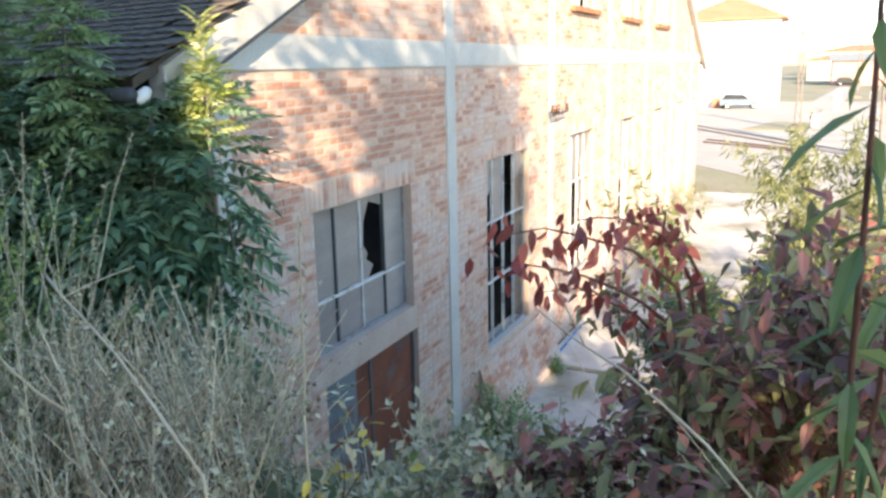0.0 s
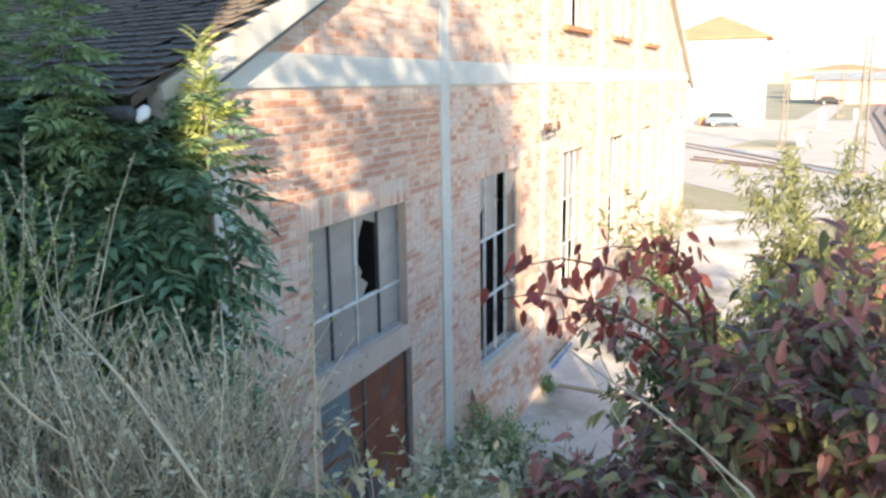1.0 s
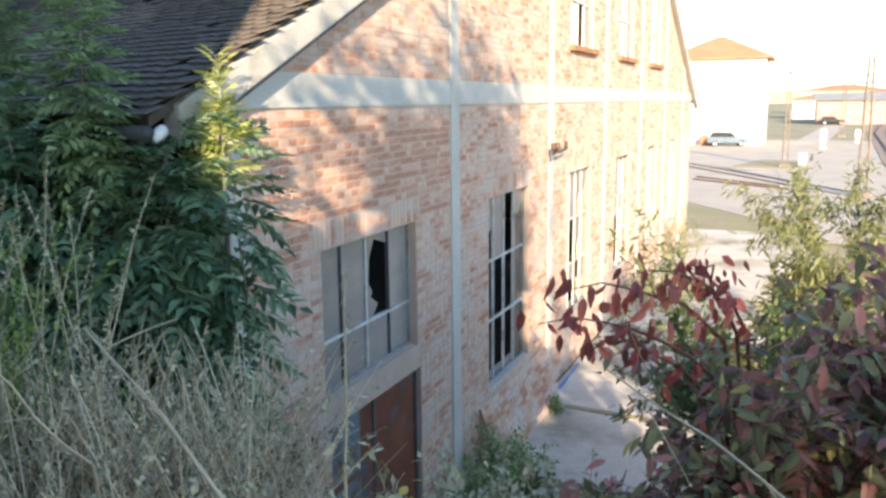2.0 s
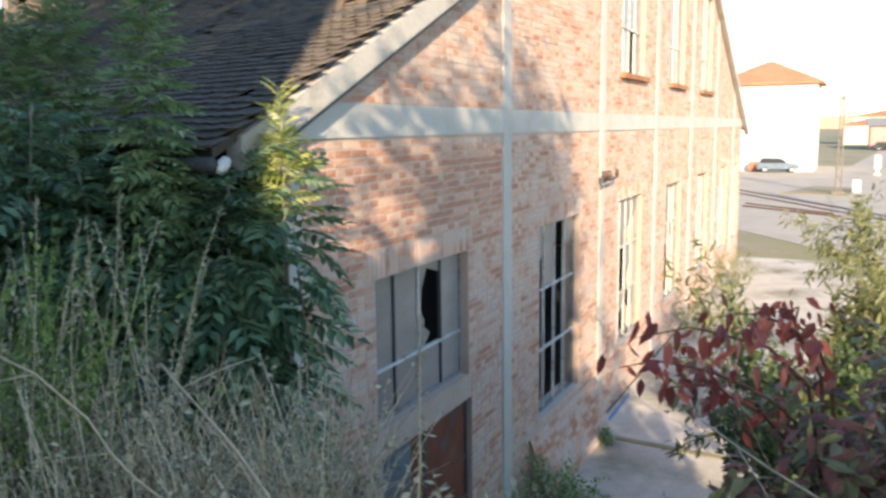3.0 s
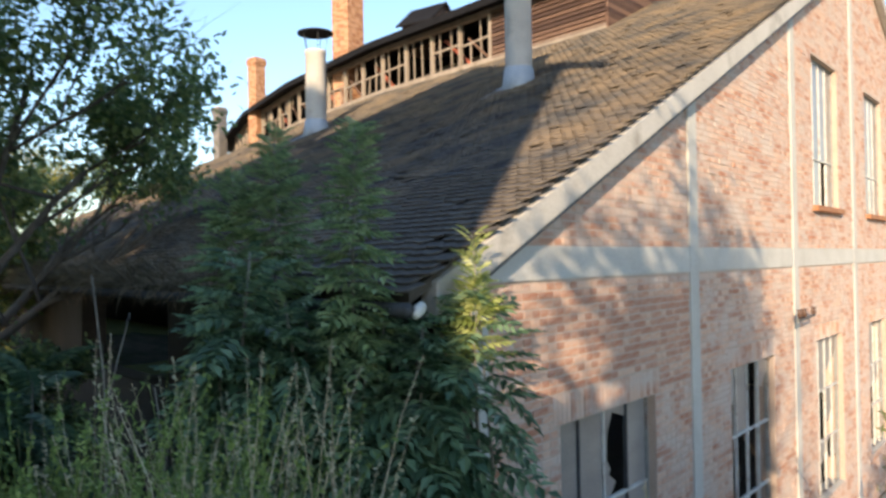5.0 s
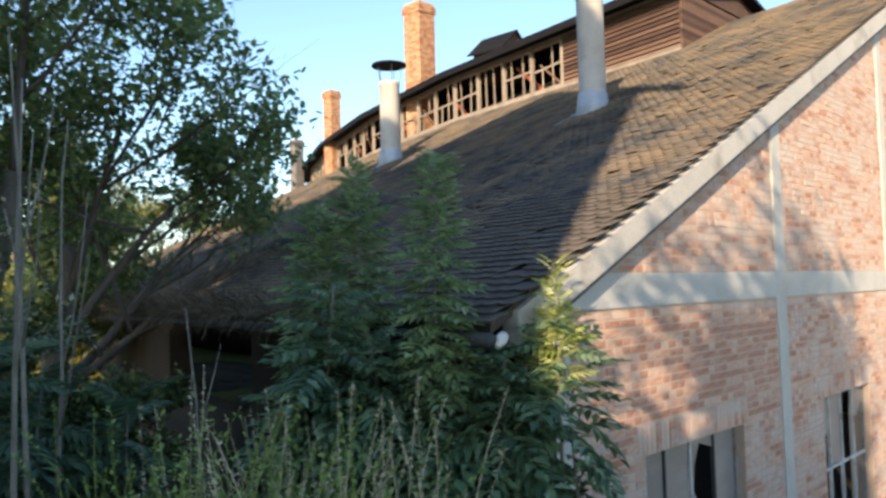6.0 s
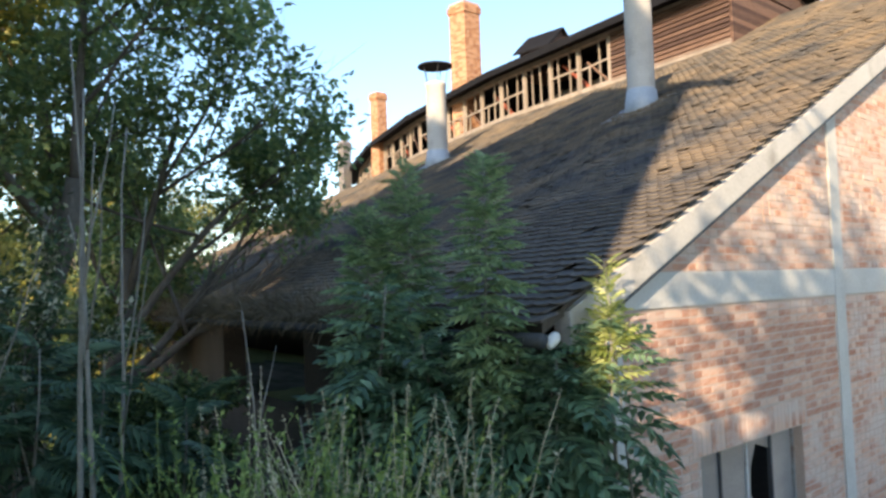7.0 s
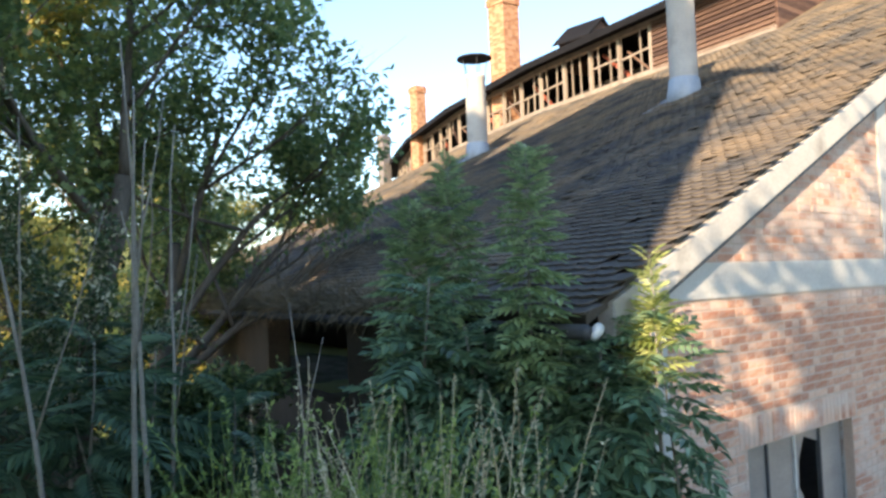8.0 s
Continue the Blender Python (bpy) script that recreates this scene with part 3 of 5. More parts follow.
for k in range(NS):
    zt = zb + MON_H
    part("monitor_roof", Mesh().slab([p3(XM - 0.55, k, zt - 0.02, MY - 0.3), p3(XR, k, zt + 0.75, MY - 0.3), p3(XR, k + 1, zt + 0.75), p3(XM - 0.55, k + 1, zt - 0.02)], 0.10)
         .slab([p3(XR, k, zt + 0.75, MY - 0.3), p3(2 * XR - XM + 0.55, k, zt - 0.02, MY - 0.3), p3(2 * XR - XM + 0.55, k + 1, zt - 0.02), p3(XR, k + 1, zt + 0.75)], 0.10), M_felt, mon, "black felted clerestory roof")
    part("eave_board", Mesh().slab([p3(XM - 0.58, k, zt + 0.02, MY - 0.3), p3(XM - 0.552, k, zt + 0.02, MY - 0.3), p3(XM - 0.552, k + 1, zt + 0.02), p3(XM - 0.58, k + 1, zt + 0.02)], 0.2), M_felt, mon)
    part("head_beam", Mesh().slab([p3(XM - 0.04, k, zt - 0.06, MY), p3(XM + 0.12, k, zt - 0.06, MY), p3(XM + 0.12, k + 1, zt - 0.06), p3(XM - 0.04, k + 1, zt - 0.06)], 0.14), M_post, mon)
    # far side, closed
    part("back_wall", Mesh().slab([p3(2 * XR - XM, k, zt, MY), p3(2 * XR - XM + 0.1, k, zt, MY), p3(2 * XR - XM + 0.1, k + 1, zt), p3(2 * XR - XM, k + 1, zt)], MON_H + 0.5), M_shell, mon)
    a, b = np.array(plan(XM, k, MY)), np.array(plan(XM, k + 1))
    length = np.linalg.norm(b - a)
    u = (b - a) / length
    s0 = 3.9 if k == 0 else 0.0
    n = max(3, round((length - s0) / 1.3))
    for i in range(n + 1):
        q = a + u * (s0 + (length - s0) * i / n)
        if i < n or k == NS - 1:
            part("post", Mesh().bar((*q, zb + 0.1), (*q, zt - 0.2), 0.10, 0.10, (u[0], u[1], 0)), M_post, mon)
        if i < n:
            q2 = a + u * (s0 + (length - s0) * (i + 1) / n)
            rm = random.Random(k * 31 + i)
            zr = zb + 0.12 + 0.48 * (MON_H - 0.3)
            if rm.random() < 0.85:
                part("rail", Mesh().bar((*q, zr + rm.uniform(-0.06, 0.06)), (*q2, zr + rm.uniform(-0.12, 0.06)), 0.05, 0.05), M_post, mon)
            for f in (0.33, 0.67):
                qb = q + (q2 - q) * (f + rm.uniform(-0.05, 0.05))
                if rm.random() < 0.7:
                    z0, z1 = (zb + 0.1, zt - 0.2) if rm.random() < 0.5 else (zr, zt - 0.2) if rm.random() < 0.5 else (zb + 0.1, zr)
                    qt = qb + u * rm.uniform(-0.06, 0.06)
                    part("glazing_bar", Mesh().bar((*qb, z0), (*qt, z1), 0.035, 0.035, (u[0], u[1], 0)), M_post, mon)
            if rm.random() < 0.3:
                m = Mesh().bar((*(q + u * 0.1), zb + 0.15), (*(q + u * 0.9), zb + 0.15 + rm.uniform(0.3, 0.8)), 0.04, 0.05)
                part("loose_lath", m, M_slat, mon, "fallen lath leaning in the opening")
            qi, qj = q + np.array([0.5, -0.1]), q2 + np.array([0.5, -0.1])
            if (i + k) % 3 == 1:
                part("brace", Mesh().bar((*qi, zb + 0.2), (*qj, zt - 0.3), 0.09, 0.09), M_redpaint, mon, "red-painted steel brace")
    if k == 0:
        # weatherboards at the near end, on the side and across the end
        for j in range(14):
            z = zb - 0.15 + j * 0.112
            q0, q1 = a + u * 0.0, a + u * (s0 - 0.06)
            nrm = np.array([-u[1], u[0]])
            e0, e1 = q0 + nrm * 0.06, q1 + nrm * 0.06
            part("weatherboard", Mesh().add([(*(e0), z), (*(e1), z), (*(q1), z + 0.125), (*(q0), z + 0.125), (*(q0), z), (*(q1), z)], [(0, 1, 2, 3), (0, 4, 5, 1), (0, 3, 4), (1, 5, 2), (4, 3, 2, 5)]), M_slat, mon)
            f0, f1 = plan(XM, 0, MY), plan(2 * XR - XM, 0, MY)
            part("end_board", Mesh().bar((f0[0], f0[1] - 0.02, z + 0.05), (f1[0], f1[1] - 0.02, z + 0.05), 0.04, 0.108), M_slat, mon)
        part("end_gable", Mesh().add([p3(XM, 0, zt, MY), p3(XR, 0, zt + 0.7, MY), p3(2 * XR - XM, 0, zt, MY), p3(XM, 0, zt, MY + 0.1), p3(XR, 0, zt + 0.7, MY + 0.1), p3(2 * XR - XM, 0, zt, MY + 0.1)], [(0, 2, 1), (3, 4, 5), (0, 1, 4, 3), (1, 2, 5, 4), (2, 0, 3, 5)]), M_slat, mon)

# small louvred turret behind the monitor
q = plan(XR, 1) * 0.8 + plan(XR, 2) * 0.2
zt = zb + MON_H + 0.7
tur = shed_part("ridge_turret", Mesh().box(q[0] - 0.66, q[0] + 0.66, q[1] - 0.66, q[1] + 0.66, zt - 0.3, zt + 0.7).prism_y([(q[0] - 0.66, zt + 0.7), (q[0] + 0.66, zt + 0.7), (q[0], zt + 1.3)], q[1] - 0.66, q[1] + 0.66), M_slat, "small boarded ridge turret with a dark roof")
part("turret_roof", Mesh().slab([(q[0] - 0.84, q[1] - 0.8, zt + 0.62), (q[0], q[1] - 0.8, zt + 1.36), (q[0], q[1] + 0.8, zt + 1.36), (q[0] - 0.84, q[1] + 0.8, zt + 0.62)], 0.06)
     .slab([(q[0], q[1] - 0.8, zt + 1.36), (q[0] + 0.84, q[1] - 0.8, zt + 0.62), (q[0] + 0.84, q[1] + 0.8, zt + 0.62), (q[0], q[1] + 0.8, zt + 1.36)], 0.06), M_felt, tur)
for i in range(6):
    part("louvre", Mesh().box(q[0] - 0.6, q[0] + 0.6, q[1] - 0.667, q[1] - 0.66, zt - 0.2 + i * 0.15, zt - 0.11 + i * 0.15), M_slat, tur)


def vent_pipe(x, y, xp, r, h, cap, label):
    """A cement vent on the roof, with a lead collar, and a hat on wires."""
    z = roof_z(xp)
    root = shed_part("vent_pipe", Mesh().tube([(x, y, z - 0.4), (x, y, z + 0.35), (x, y, z + h - 0.12), (x, y, z + h - 0.1), (x, y, z + h)], [r, r, r, r * 1.06, r * 1.06], 20), M_pipe, label, smooth=True)
    part("collar", Mesh().tube([(x, y, z - 0.3), (x, y, z + 0.1), (x, y, z + 0.28), (x, y, z + 0.3)], [r * 1.45, r * 1.18, r * 1.08, r * 1.0], 20), M_zinc, root, "bluish zinc flashing collar", smooth=True)
    part("flashing", Mesh().slab([(x - 0.55, y - 0.5, z - 0.2), (x + 0.3, y - 0.5, z + 0.2), (x + 0.3, y + 0.5, z + 0.12), (x - 0.55, y + 0.5, z - 0.28)], 0.015), M_zinc, root)
    if cap:
        part("cap", Mesh().tube([(x, y, z + h + 0.42), (x, y, z + h + 0.47), (x, y, z + h + 0.56)], [r * 1.75, r * 1.7, 0.06], 22), M_felt, root, "dark round hat")
        for k in range(5):
            a = 1.26 * k + 0.4
            part("wire", Mesh().bar((x + r * math.cos(a), y + r * math.sin(a), z + h), (x + 1.3 * r * math.cos(a), y + 1.3 * r * math.sin(a), z + h + 0.44), 0.014, 0.014), M_irondark, root)
    return root


vent_pipe(2.78, 4.15, 1.9, 0.235, 2.65, False, "tall pale cement vent pipe on the tiled roof")
vent_pipe(4.9, 11.6, 2.45, 0.26, 2.05, True, "pale cement vent pipe with a round hat")


def chimney(x, y, z0, z1, w, mat, label):
    m = Mesh()
    n = int((z1 - z0) / 0.085)
    r = random.Random(int(x * 10))
    for k in range(n):
        z = z0 + k * 0.085
        g = 0.045 if n - 5 < k < n - 1 else 0.0
        for i in range(4):
            for f, side in ((-1, 0), (1, 0), (-1, 1), (1, 1)):
                a = -w / 2 - g + (w + 2 * g) * i / 4
                b = a + (w + 2 * g) / 4 - 0.012
                c = f * (w / 2 + g)
                d = c - f * 0.09
                j = r.uniform(-0.004, 0.004)
                lo, hi = min(c, d), max(c, d)
                if side == 0:
                    m.box(x + a, x + b, y + lo + j, y + hi + j, z, z + 0.073)
                else:
                    m.box(x + lo + j, x + hi + j, y + a, y + b, z, z + 0.073)
    root = shed_part("chimney", Mesh().box(x - w / 2 + 0.01, x + w / 2 - 0.01, y - w / 2 + 0.01, y + w / 2 - 0.01, z0 - 2.0, z1 - 0.03), M_mortar, label)
    part("chimney_bricks", m, mat, root)
    return root



# ---- chimneys beyond the monitor ----
chimney(11.2, 16.7, 9.0, 15.2, 0.78, M_chim, "tall square orange brick chimney stack")
chimney(13.9, 25.1, 8.0, 14.05, 0.54, M_chim, "square orange brick chimney stack")
chimney(17.0, 32.0, 6.0, 13.2, 0.52, M_greychim, "grey rendered chimney stack")


# ---- leaves and stems ----
def leaf_template(kind):
    """A leaf of unit length along +x, its upper side to +z: vertices and triangles."""
    if kind == "ovate":
        v = [(0, 0, 0), (0.25, 0.19, 0.05), (0.25, -0.19, 0.05), (0.6, 0.165, 0.0), (0.6, -0.165, 0.0), (1, 0, -0.12), (0.3, 0, 0.0), (0.65, 0, -0.04)]
        f = [(0, 2, 6), (0, 6, 1), (6, 2, 4), (6, 4, 7), (6, 7, 3), (6, 3, 1), (7, 4, 5), (7, 5, 3)]
    elif kind == "lance":
        v = [(0, 0, 0), (0.3, 0.10, 0.03), (0.3, -0.10, 0.03), (0.7, 0.075, -0.03), (0.7, -0.075, -0.03), (1, 0, -0.16), (0.5, 0, -0.03)]
        f = [(0, 2, 6), (0, 6, 1), (6, 2, 4), (6, 4, 5), (6, 5, 3), (6, 3, 1)]
    elif kind == "simple":
        v = [(0, 0, 0), (0.45, 0.27, 0.04), (0.45, -0.27, 0.04), (1, 0, -0.06)]
        f = [(0, 2, 3), (0, 3, 1)]
    elif kind == "lobed":
        v = [(0, 0, 0), (0.3, 0.34, 0.03), (0.42, 0.16, 0.02), (0.72, 0.30, -0.03), (0.74, 0.12, -0.02), (1, 0, -0.1), (0.74, -0.12, -0.02), (0.72, -0.30, -0.03), (0.42, -0.16, 0.02), (0.3, -0.34, 0.03)]
        f = [(0, 2, 1), (0, 8, 2), (0, 9, 8), (2, 8, 4), (8, 6, 4), (2, 4, 3), (8, 7, 6), (4, 6, 5)]
    elif kind == "blade":
        v = [(0, 0.012, 0), (0, -0.012, 0), (0.4, 0.010, 0.06), (0.4, -0.010, 0.06), (0.75, 0.007, 0.02), (0.75, -0.007, 0.02), (1, 0, -0.08)]
        f = [(0, 1, 3), (0, 3, 2), (2, 3, 5), (2, 5, 4), (4, 5, 6)]
    else:
        # a pinnate leaf: rachis with paired leaflets, drooping to the tip
        v, f = [], []
        pairs = {"pinnate": 5, "frond": 12}[kind]
        ll = {"pinnate": 0.37, "frond": 0.24}[kind]
        ww = {"pinnate": 0.085, "frond": 0.036}[kind]
        arch = lambda s: 0.18 * s - 0.48 * s * s
        for i in range(5):
            s = i / 4
            v += [(s, 0.006, arch(s)), (s, -0.006, arch(s))]
        for i in range(4):
            f += [(2 * i, 2 * i + 1, 2 * i + 3), (2 * i, 2 * i + 3, 2 * i + 2)]
        for i in range(pairs + 1):
            s = 0.18 + 0.80 * i / pairs
            size = ll * (0.65 + 0.5 * math.sin(math.pi * (0.15 + 0.8 * i / pairs)))
            for side in ((1, -1) if i < pairs else (0,)):
                a = side * (1.15 - 0.35 * i / pairs)
                d = (math.cos(a), math.sin(a))
                nn = (-d[1], d[0])
                n = len(v)
                z = arch(s)
                v += [(s, 0, z), (s + d[0] * size * .45 + nn[0] * ww, d[1] * size * .45 + nn[1] * ww, z - 0.01), (s + d[0] * size * .45 - nn[0] * ww, d[1] * size * .45 - nn[1] * ww, z - 0.01), (s + d[0] * size, d[1] * size, z - 0.10 * size / 0.27)]
                f += [(n, n + 2, n + 3), (n, n + 3, n + 1)]
    return np.array(v, float), np.array(f, int)


TEMPL = {k: leaf_template(k) for k in ("ovate", "lance", "simple", "lobed", "blade", "pinnate", "frond")}


def frames(dirs, ups, g):
    """Rotation matrices whose x is along dirs, and z near ups."""
    x = dirs / (np.linalg.norm(dirs, axis=1, keepdims=True) + 1e-9)
    y = np.cross(ups, x)
    y /= np.linalg.norm(y, axis=1, keepdims=True) + 1e-9
    z = np.cross(x, y)
    return np.stack([x, y, z], axis=2)


def leaves(name, kind, pos, dirs, sizes, mat, parent=None, label="", up=(0, 0, 1), jitter=0.5, g=None):
    """One mesh of many leaves."""
    g = g or rng
    v, f = TEMPL[kind]
    n = len(pos)
    ups = np.tile(np.array(up, float), (n, 1)) + g.normal(0, jitter, (n, 3))
    R = frames(np.asarray(dirs, float) + g.normal(0, 0.12, (n, 3)), ups, g)
    sc = np.stack([sizes, sizes * g.uniform(0.8, 1.2, n), sizes], axis=1)
    V = np.einsum("nij,nkj->nki", R, v[None] * sc[:, None, :]) + np.asarray(pos)[:, None, :]
    F = f[None] + (np.arange(n) * len(v))[:, None, None]
    return arrays(name, V.reshape(-1, 3), F.reshape(-1, 3), mat, parent, label)


def grow(m, start, heading, length, radius, depth, g, tips, bend=0.25, spread=0.7, kids=(2, 4), lift=0.25, sides=6):
    """A branch that bends, tapers and forks; fills m with tubes, and tips with twig points."""
    n = 5
    p, d = np.array(start, float), np.array(heading, float)
    d /= np.linalg.norm(d)
    pts, dd = [p.copy()], [d.copy()]
    for i in range(n):
        d = d + g.normal(0, bend * 0.4, 3) + np.array([0, 0, lift * 0.12])
        d /= np.linalg.norm(d)
        p = p + d * length / n
        pts.append(p.copy())
        dd.append(d.copy())
    end = 0.55 if depth else 0.25
    m.tube(pts, [radius * (1 - (1 - end) * i / n) for i in range(n + 1)], sides if depth else 4)
    if depth == 0:
        for i in range(1, n + 1):
            tips.append((pts[i], dd[i]))
        return
    for _ in range(g.integers(*kids) + 1):
        i = int(g.integers(2, n + 1))
        q = dd[i] + g.normal(0, spread, 3) * np.array([1, 1, 0.6])
        q[2] += lift * 0.5
        grow(m, pts[i], q, length * g.uniform(0.55, 0.8), radius * (1 - (1 - end) * i / n) * 0.62, depth - 1, g, tips, bend, spread, kids, lift, max(4, sides - 1))


def stalk_path(base, heading, length, g, droop=0.3, n=6):
    p, d = np.array(base, float), np.array(heading, float)
    d /= np.linalg.norm(d)
    pts, dd = [p.copy()], [d.copy()]
    for i in range(n):
        d = d + np.array([d[0], d[1], -0.6]) * droop / n + g.normal(0, 0.05, 3)
        d /= np.linalg.norm(d)
        p = p + d * length / n
        pts.append(p.copy())
        dd.append(d.copy())
    return pts, dd


def tree(name, label, x, y, height, girth, heading, seed, mat, leaf="simple", size=0.14, per_tip=9, depth=4, spread=0.6, first=0.4, kids=(2, 4), z=None, cluster=0.25, category="tree", bark=None, clear=0.0, inside=None):
    """A tree: tapered trunk with limbs, and a crown of single leaves round the twigs."""
    g = np.random.default_rng(seed)
    z = land(x, y) - 0.15 if z is None else z
    root = empty(name, label, category, (x, y, z))
    m, tips = Mesh(), []
    grow(m, (0, 0, 0), heading, height * first, girth, depth, g, tips, 0.22, spread, kids, 0.45, 9)
    part("trunk", m, bark or M_bark, root, smooth=True)
    P = np.repeat(np.array([t[0] for t in tips]), per_tip, axis=0)
    D = np.repeat(np.array([t[1] for t in tips]), per_tip, axis=0)
    n = len(P)
    P = P + g.normal(0, cluster, (n, 3))
    keep = P[:, 2] > clear + g.normal(0, 0.3, n)
    if inside:
        keep &= np.array([inside(p[0] + x, p[1] + y, p[2] + z) for p in P])
    P, D = P[keep], D[keep]
    n = len(P)
    D = D * 0.5 + g.normal(0, 0.7, (n, 3)) + np.array([0, 0, -0.25])
    leaves("crown", leaf, P, D, size * g.uniform(0.6, 1.25, n), mat, root, jitter=0.6, g=g)
    return root


def pinnate_shrub(name, label, x, y, stems, seed, mat, size, kind="pinnate", category="shrub", z=None, per=16, first=0.15, stem_mat=None, droop=0.25, wide=0.0, level=-0.15):
    """A shrub of upright stems with compound leaves all along. stems: (dx, dy, lean x, lean y, height, radius)."""
    g = np.random.default_rng(seed)
    z = land(x, y) - 0.1 if z is None else z
    root = empty(name, label, category, (x, y, z))
    P, D, S = [], [], []
    for dx, dy, lx, ly, h, r in stems:
        m = Mesh()
        pts, dd = stalk_path((dx, dy, land(x + dx, y + dy) - 0.1 - z), (lx, ly, 1), h, g, 0.05, 8)
        off = pts[0] + np.array([lx, ly, 1]) * h / math.sqrt(1 + lx * lx + ly * ly) - pts[8]
        pts = [p + off * (i / 8) for i, p in enumerate(pts)]
        m.tube(pts, [r * (1 - 0.8 * i / 8) for i in range(9)], 6)
        part("stem", m, stem_mat or M_stem, root, smooth=True)
        k = int(h * per)
        for i in range(k):
            s = first + (1 - first) * (i + g.uniform(0, 1)) / k
            j = min(7, int(s * 8))
            f = s * 8 - j
            p = pts[j] * (1 - f) + pts[j + 1] * f
            a = 2.4 * i + g.normal(0, 0.4)
            tilt = level + 1.1 * s ** 4
            P.append(p + np.array([math.cos(a), math.sin(a), 0]) * wide * g.uniform(0, 1))
            D.append((math.cos(a), math.sin(a), tilt + g.normal(0, 0.15)))
            S.append(size * g.uniform(0.7, 1.15) * (1 - 0.45 * max(0, s - 0.8) / 0.2))
    leaves("crown", kind, np.array(P), np.array(D), np.array(S), mat, root, jitter=0.25, g=g)
    return root


# ---- bushes by the corner of the shed ----
gs = np.random.default_rng(3)
SUMAC = []
for i in range(22):
    u = -1.1 + 1.64 * i / 21
    SUMAC.append((0.52 * u + gs.normal(0, 0.12), -0.92 * u + gs.normal(0, 0.12), gs.normal(0.02, 0.05), gs.normal(-0.02, 0.05), 4.66 - 0.35 * max(0, u) + gs.normal(0, 0.13) - land(-5.25 + 0.52 * u, 0.2 - 0.92 * u), 0.024))
pinnate_shrub("sumac_shrub", "dark green sumac thicket with feathery leaves against the shed corner", -5.25, 0.2, SUMAC, 11, M_leaf_sumac, 0.37, per=42, first=0.06, wide=0.14, level=-0.4)
pinnate_shrub("sumac_sapling", "tall green sumac sapling standing over the eave", -5.3, 1.15, [(0, 0, 0.02, 0.0, 5.95 - land(-5.3, 1.15), 0.024), (-0.12, 0.1, -0.02, 0.02, 5.5 - land(-5.3, 1.15), 0.02)], 12, M_leaf_sapling, 0.30, per=50, first=0.45, category="sapling")
pinnate_shrub("sumac_sapling", "slender green sumac sapling standing over the eave", -5.38, 0.18, [(0, 0, 0.0, 0.0, 5.9 - land(-5.38, 0.18), 0.022)], 13, M_leaf_sapling, 0.26, per=46, first=0.55, category="sapling")
pinnate_shrub("sunlit_sprout", "yellow-green sprout beside the verge board, sunlight put into its leaf colour", -4.98, -0.34, [(0, 0, 0.06, 0.0, 5.2 - land(-4.98, -0.34), 0.016), (0.05, -0.05, 0.03, 0.0, 4.95 - land(-4.98, -0.34), 0.014), (-0.04, 0.04, 0.085, 0.02, 4.85 - land(-4.98, -0.34), 0.012)], 14, M_leaf_lit, 0.22, per=10, first=0.8, category="shrub", level=0.1)

# ---- foreground weeds and dry stalks on the bank ----
def weed_patch(name, label, region, count, seed, height, mats, lean=0.35, seedheads=True, kind="stuff", leaf=None, leaf_size=0.05, per=10, radius=0.0028, thin=1.0):
    """Many thin stalks with small leaves or seeds: uncountable growth, one object with few parts."""
    g = np.random.default_rng(seed)
    x0, x1, y0, y1 = region
    root = empty(name, label, "weeds", ((x0 + x1) / 2, (y0 + y1) / 2, land((x0 + x1) / 2, (y0 + y1) / 2)), kind=kind)
    o = np.array(root.location)
    m = Mesh()
    P, D, S = [], [], []
    for _ in range(count):
        x, y = g.uniform(x0, x1), g.uniform(y0, y1)
        if y < -4.03 + 0.74 * (x + 9.19) and g.uniform() < thin:
            continue
        h = g.uniform(*height)
        pts, dd = stalk_path(np.array([x, y, land(x, y) - 0.05]) - o, (g.normal(0, lean), g.normal(0, lean), 1), h, g, g.uniform(0.1, 0.8), 5)
        r = radius * g.uniform(0.6, 1.5)
        m.tube(pts, [r * (1 - 0.6 * i / 5) for i in range(6)], 3, cap=False)
        k = int(per * g.uniform(0.4, 1.4))
        for _ in range(k):
            s = g.uniform(0.15, 1.0) ** 0.6 * 4.99
            j = int(s)
            P.append(pts[j] * (1 - s + j) + pts[j + 1] * (s - j))
            D.append(dd[j] * 0.6 + g.normal(0, 0.7, 3))
            S.append(leaf_size * g.uniform(0.5, 1.4))
    part("stalks", m, mats[0], root)
    if P:
        leaves("stalk_leaves", leaf or "simple", np.array(P), np.array(D), np.array(S), mats[1], root, jitter=0.8, g=g)
    return root


weed_patch("dry_weeds", "tangle of dry grey-green weeds on the bank", (-8.0, -5.6, -2.5, 0.4), 620, 21, (0.4, 1.0), (M_dry, M_sage), per=10, leaf_size=0.03, radius=0.0045)
weed_patch("brown_weeds", "rust-brown seeding weeds among the pale stalks", (-8.0, -5.6, -2.5, 0.4), 420, 41, (0.3, 0.8), (M_dry, M_dry_dark), per=20, leaf_size=0.028, radius=0.003)
weed_patch("dry_weeds", "pale dry weed stalks beside the camera's bank", (-7.6, -6.2, -2.3, -0.9), 300, 22, (0.6, 1.05), (M_dry, M_sage), lean=0.22, per=12, leaf_size=0.026, radius=0.0034, thin=0.93)
weed_patch("grey_weeds", "grey-green weeds on the slope below the shrub", (-6.0, -4.4, -2.6, -0.4), 700, 23, (0.3, 0.6), (M_dry, M_sage), per=14, leaf_size=0.04)
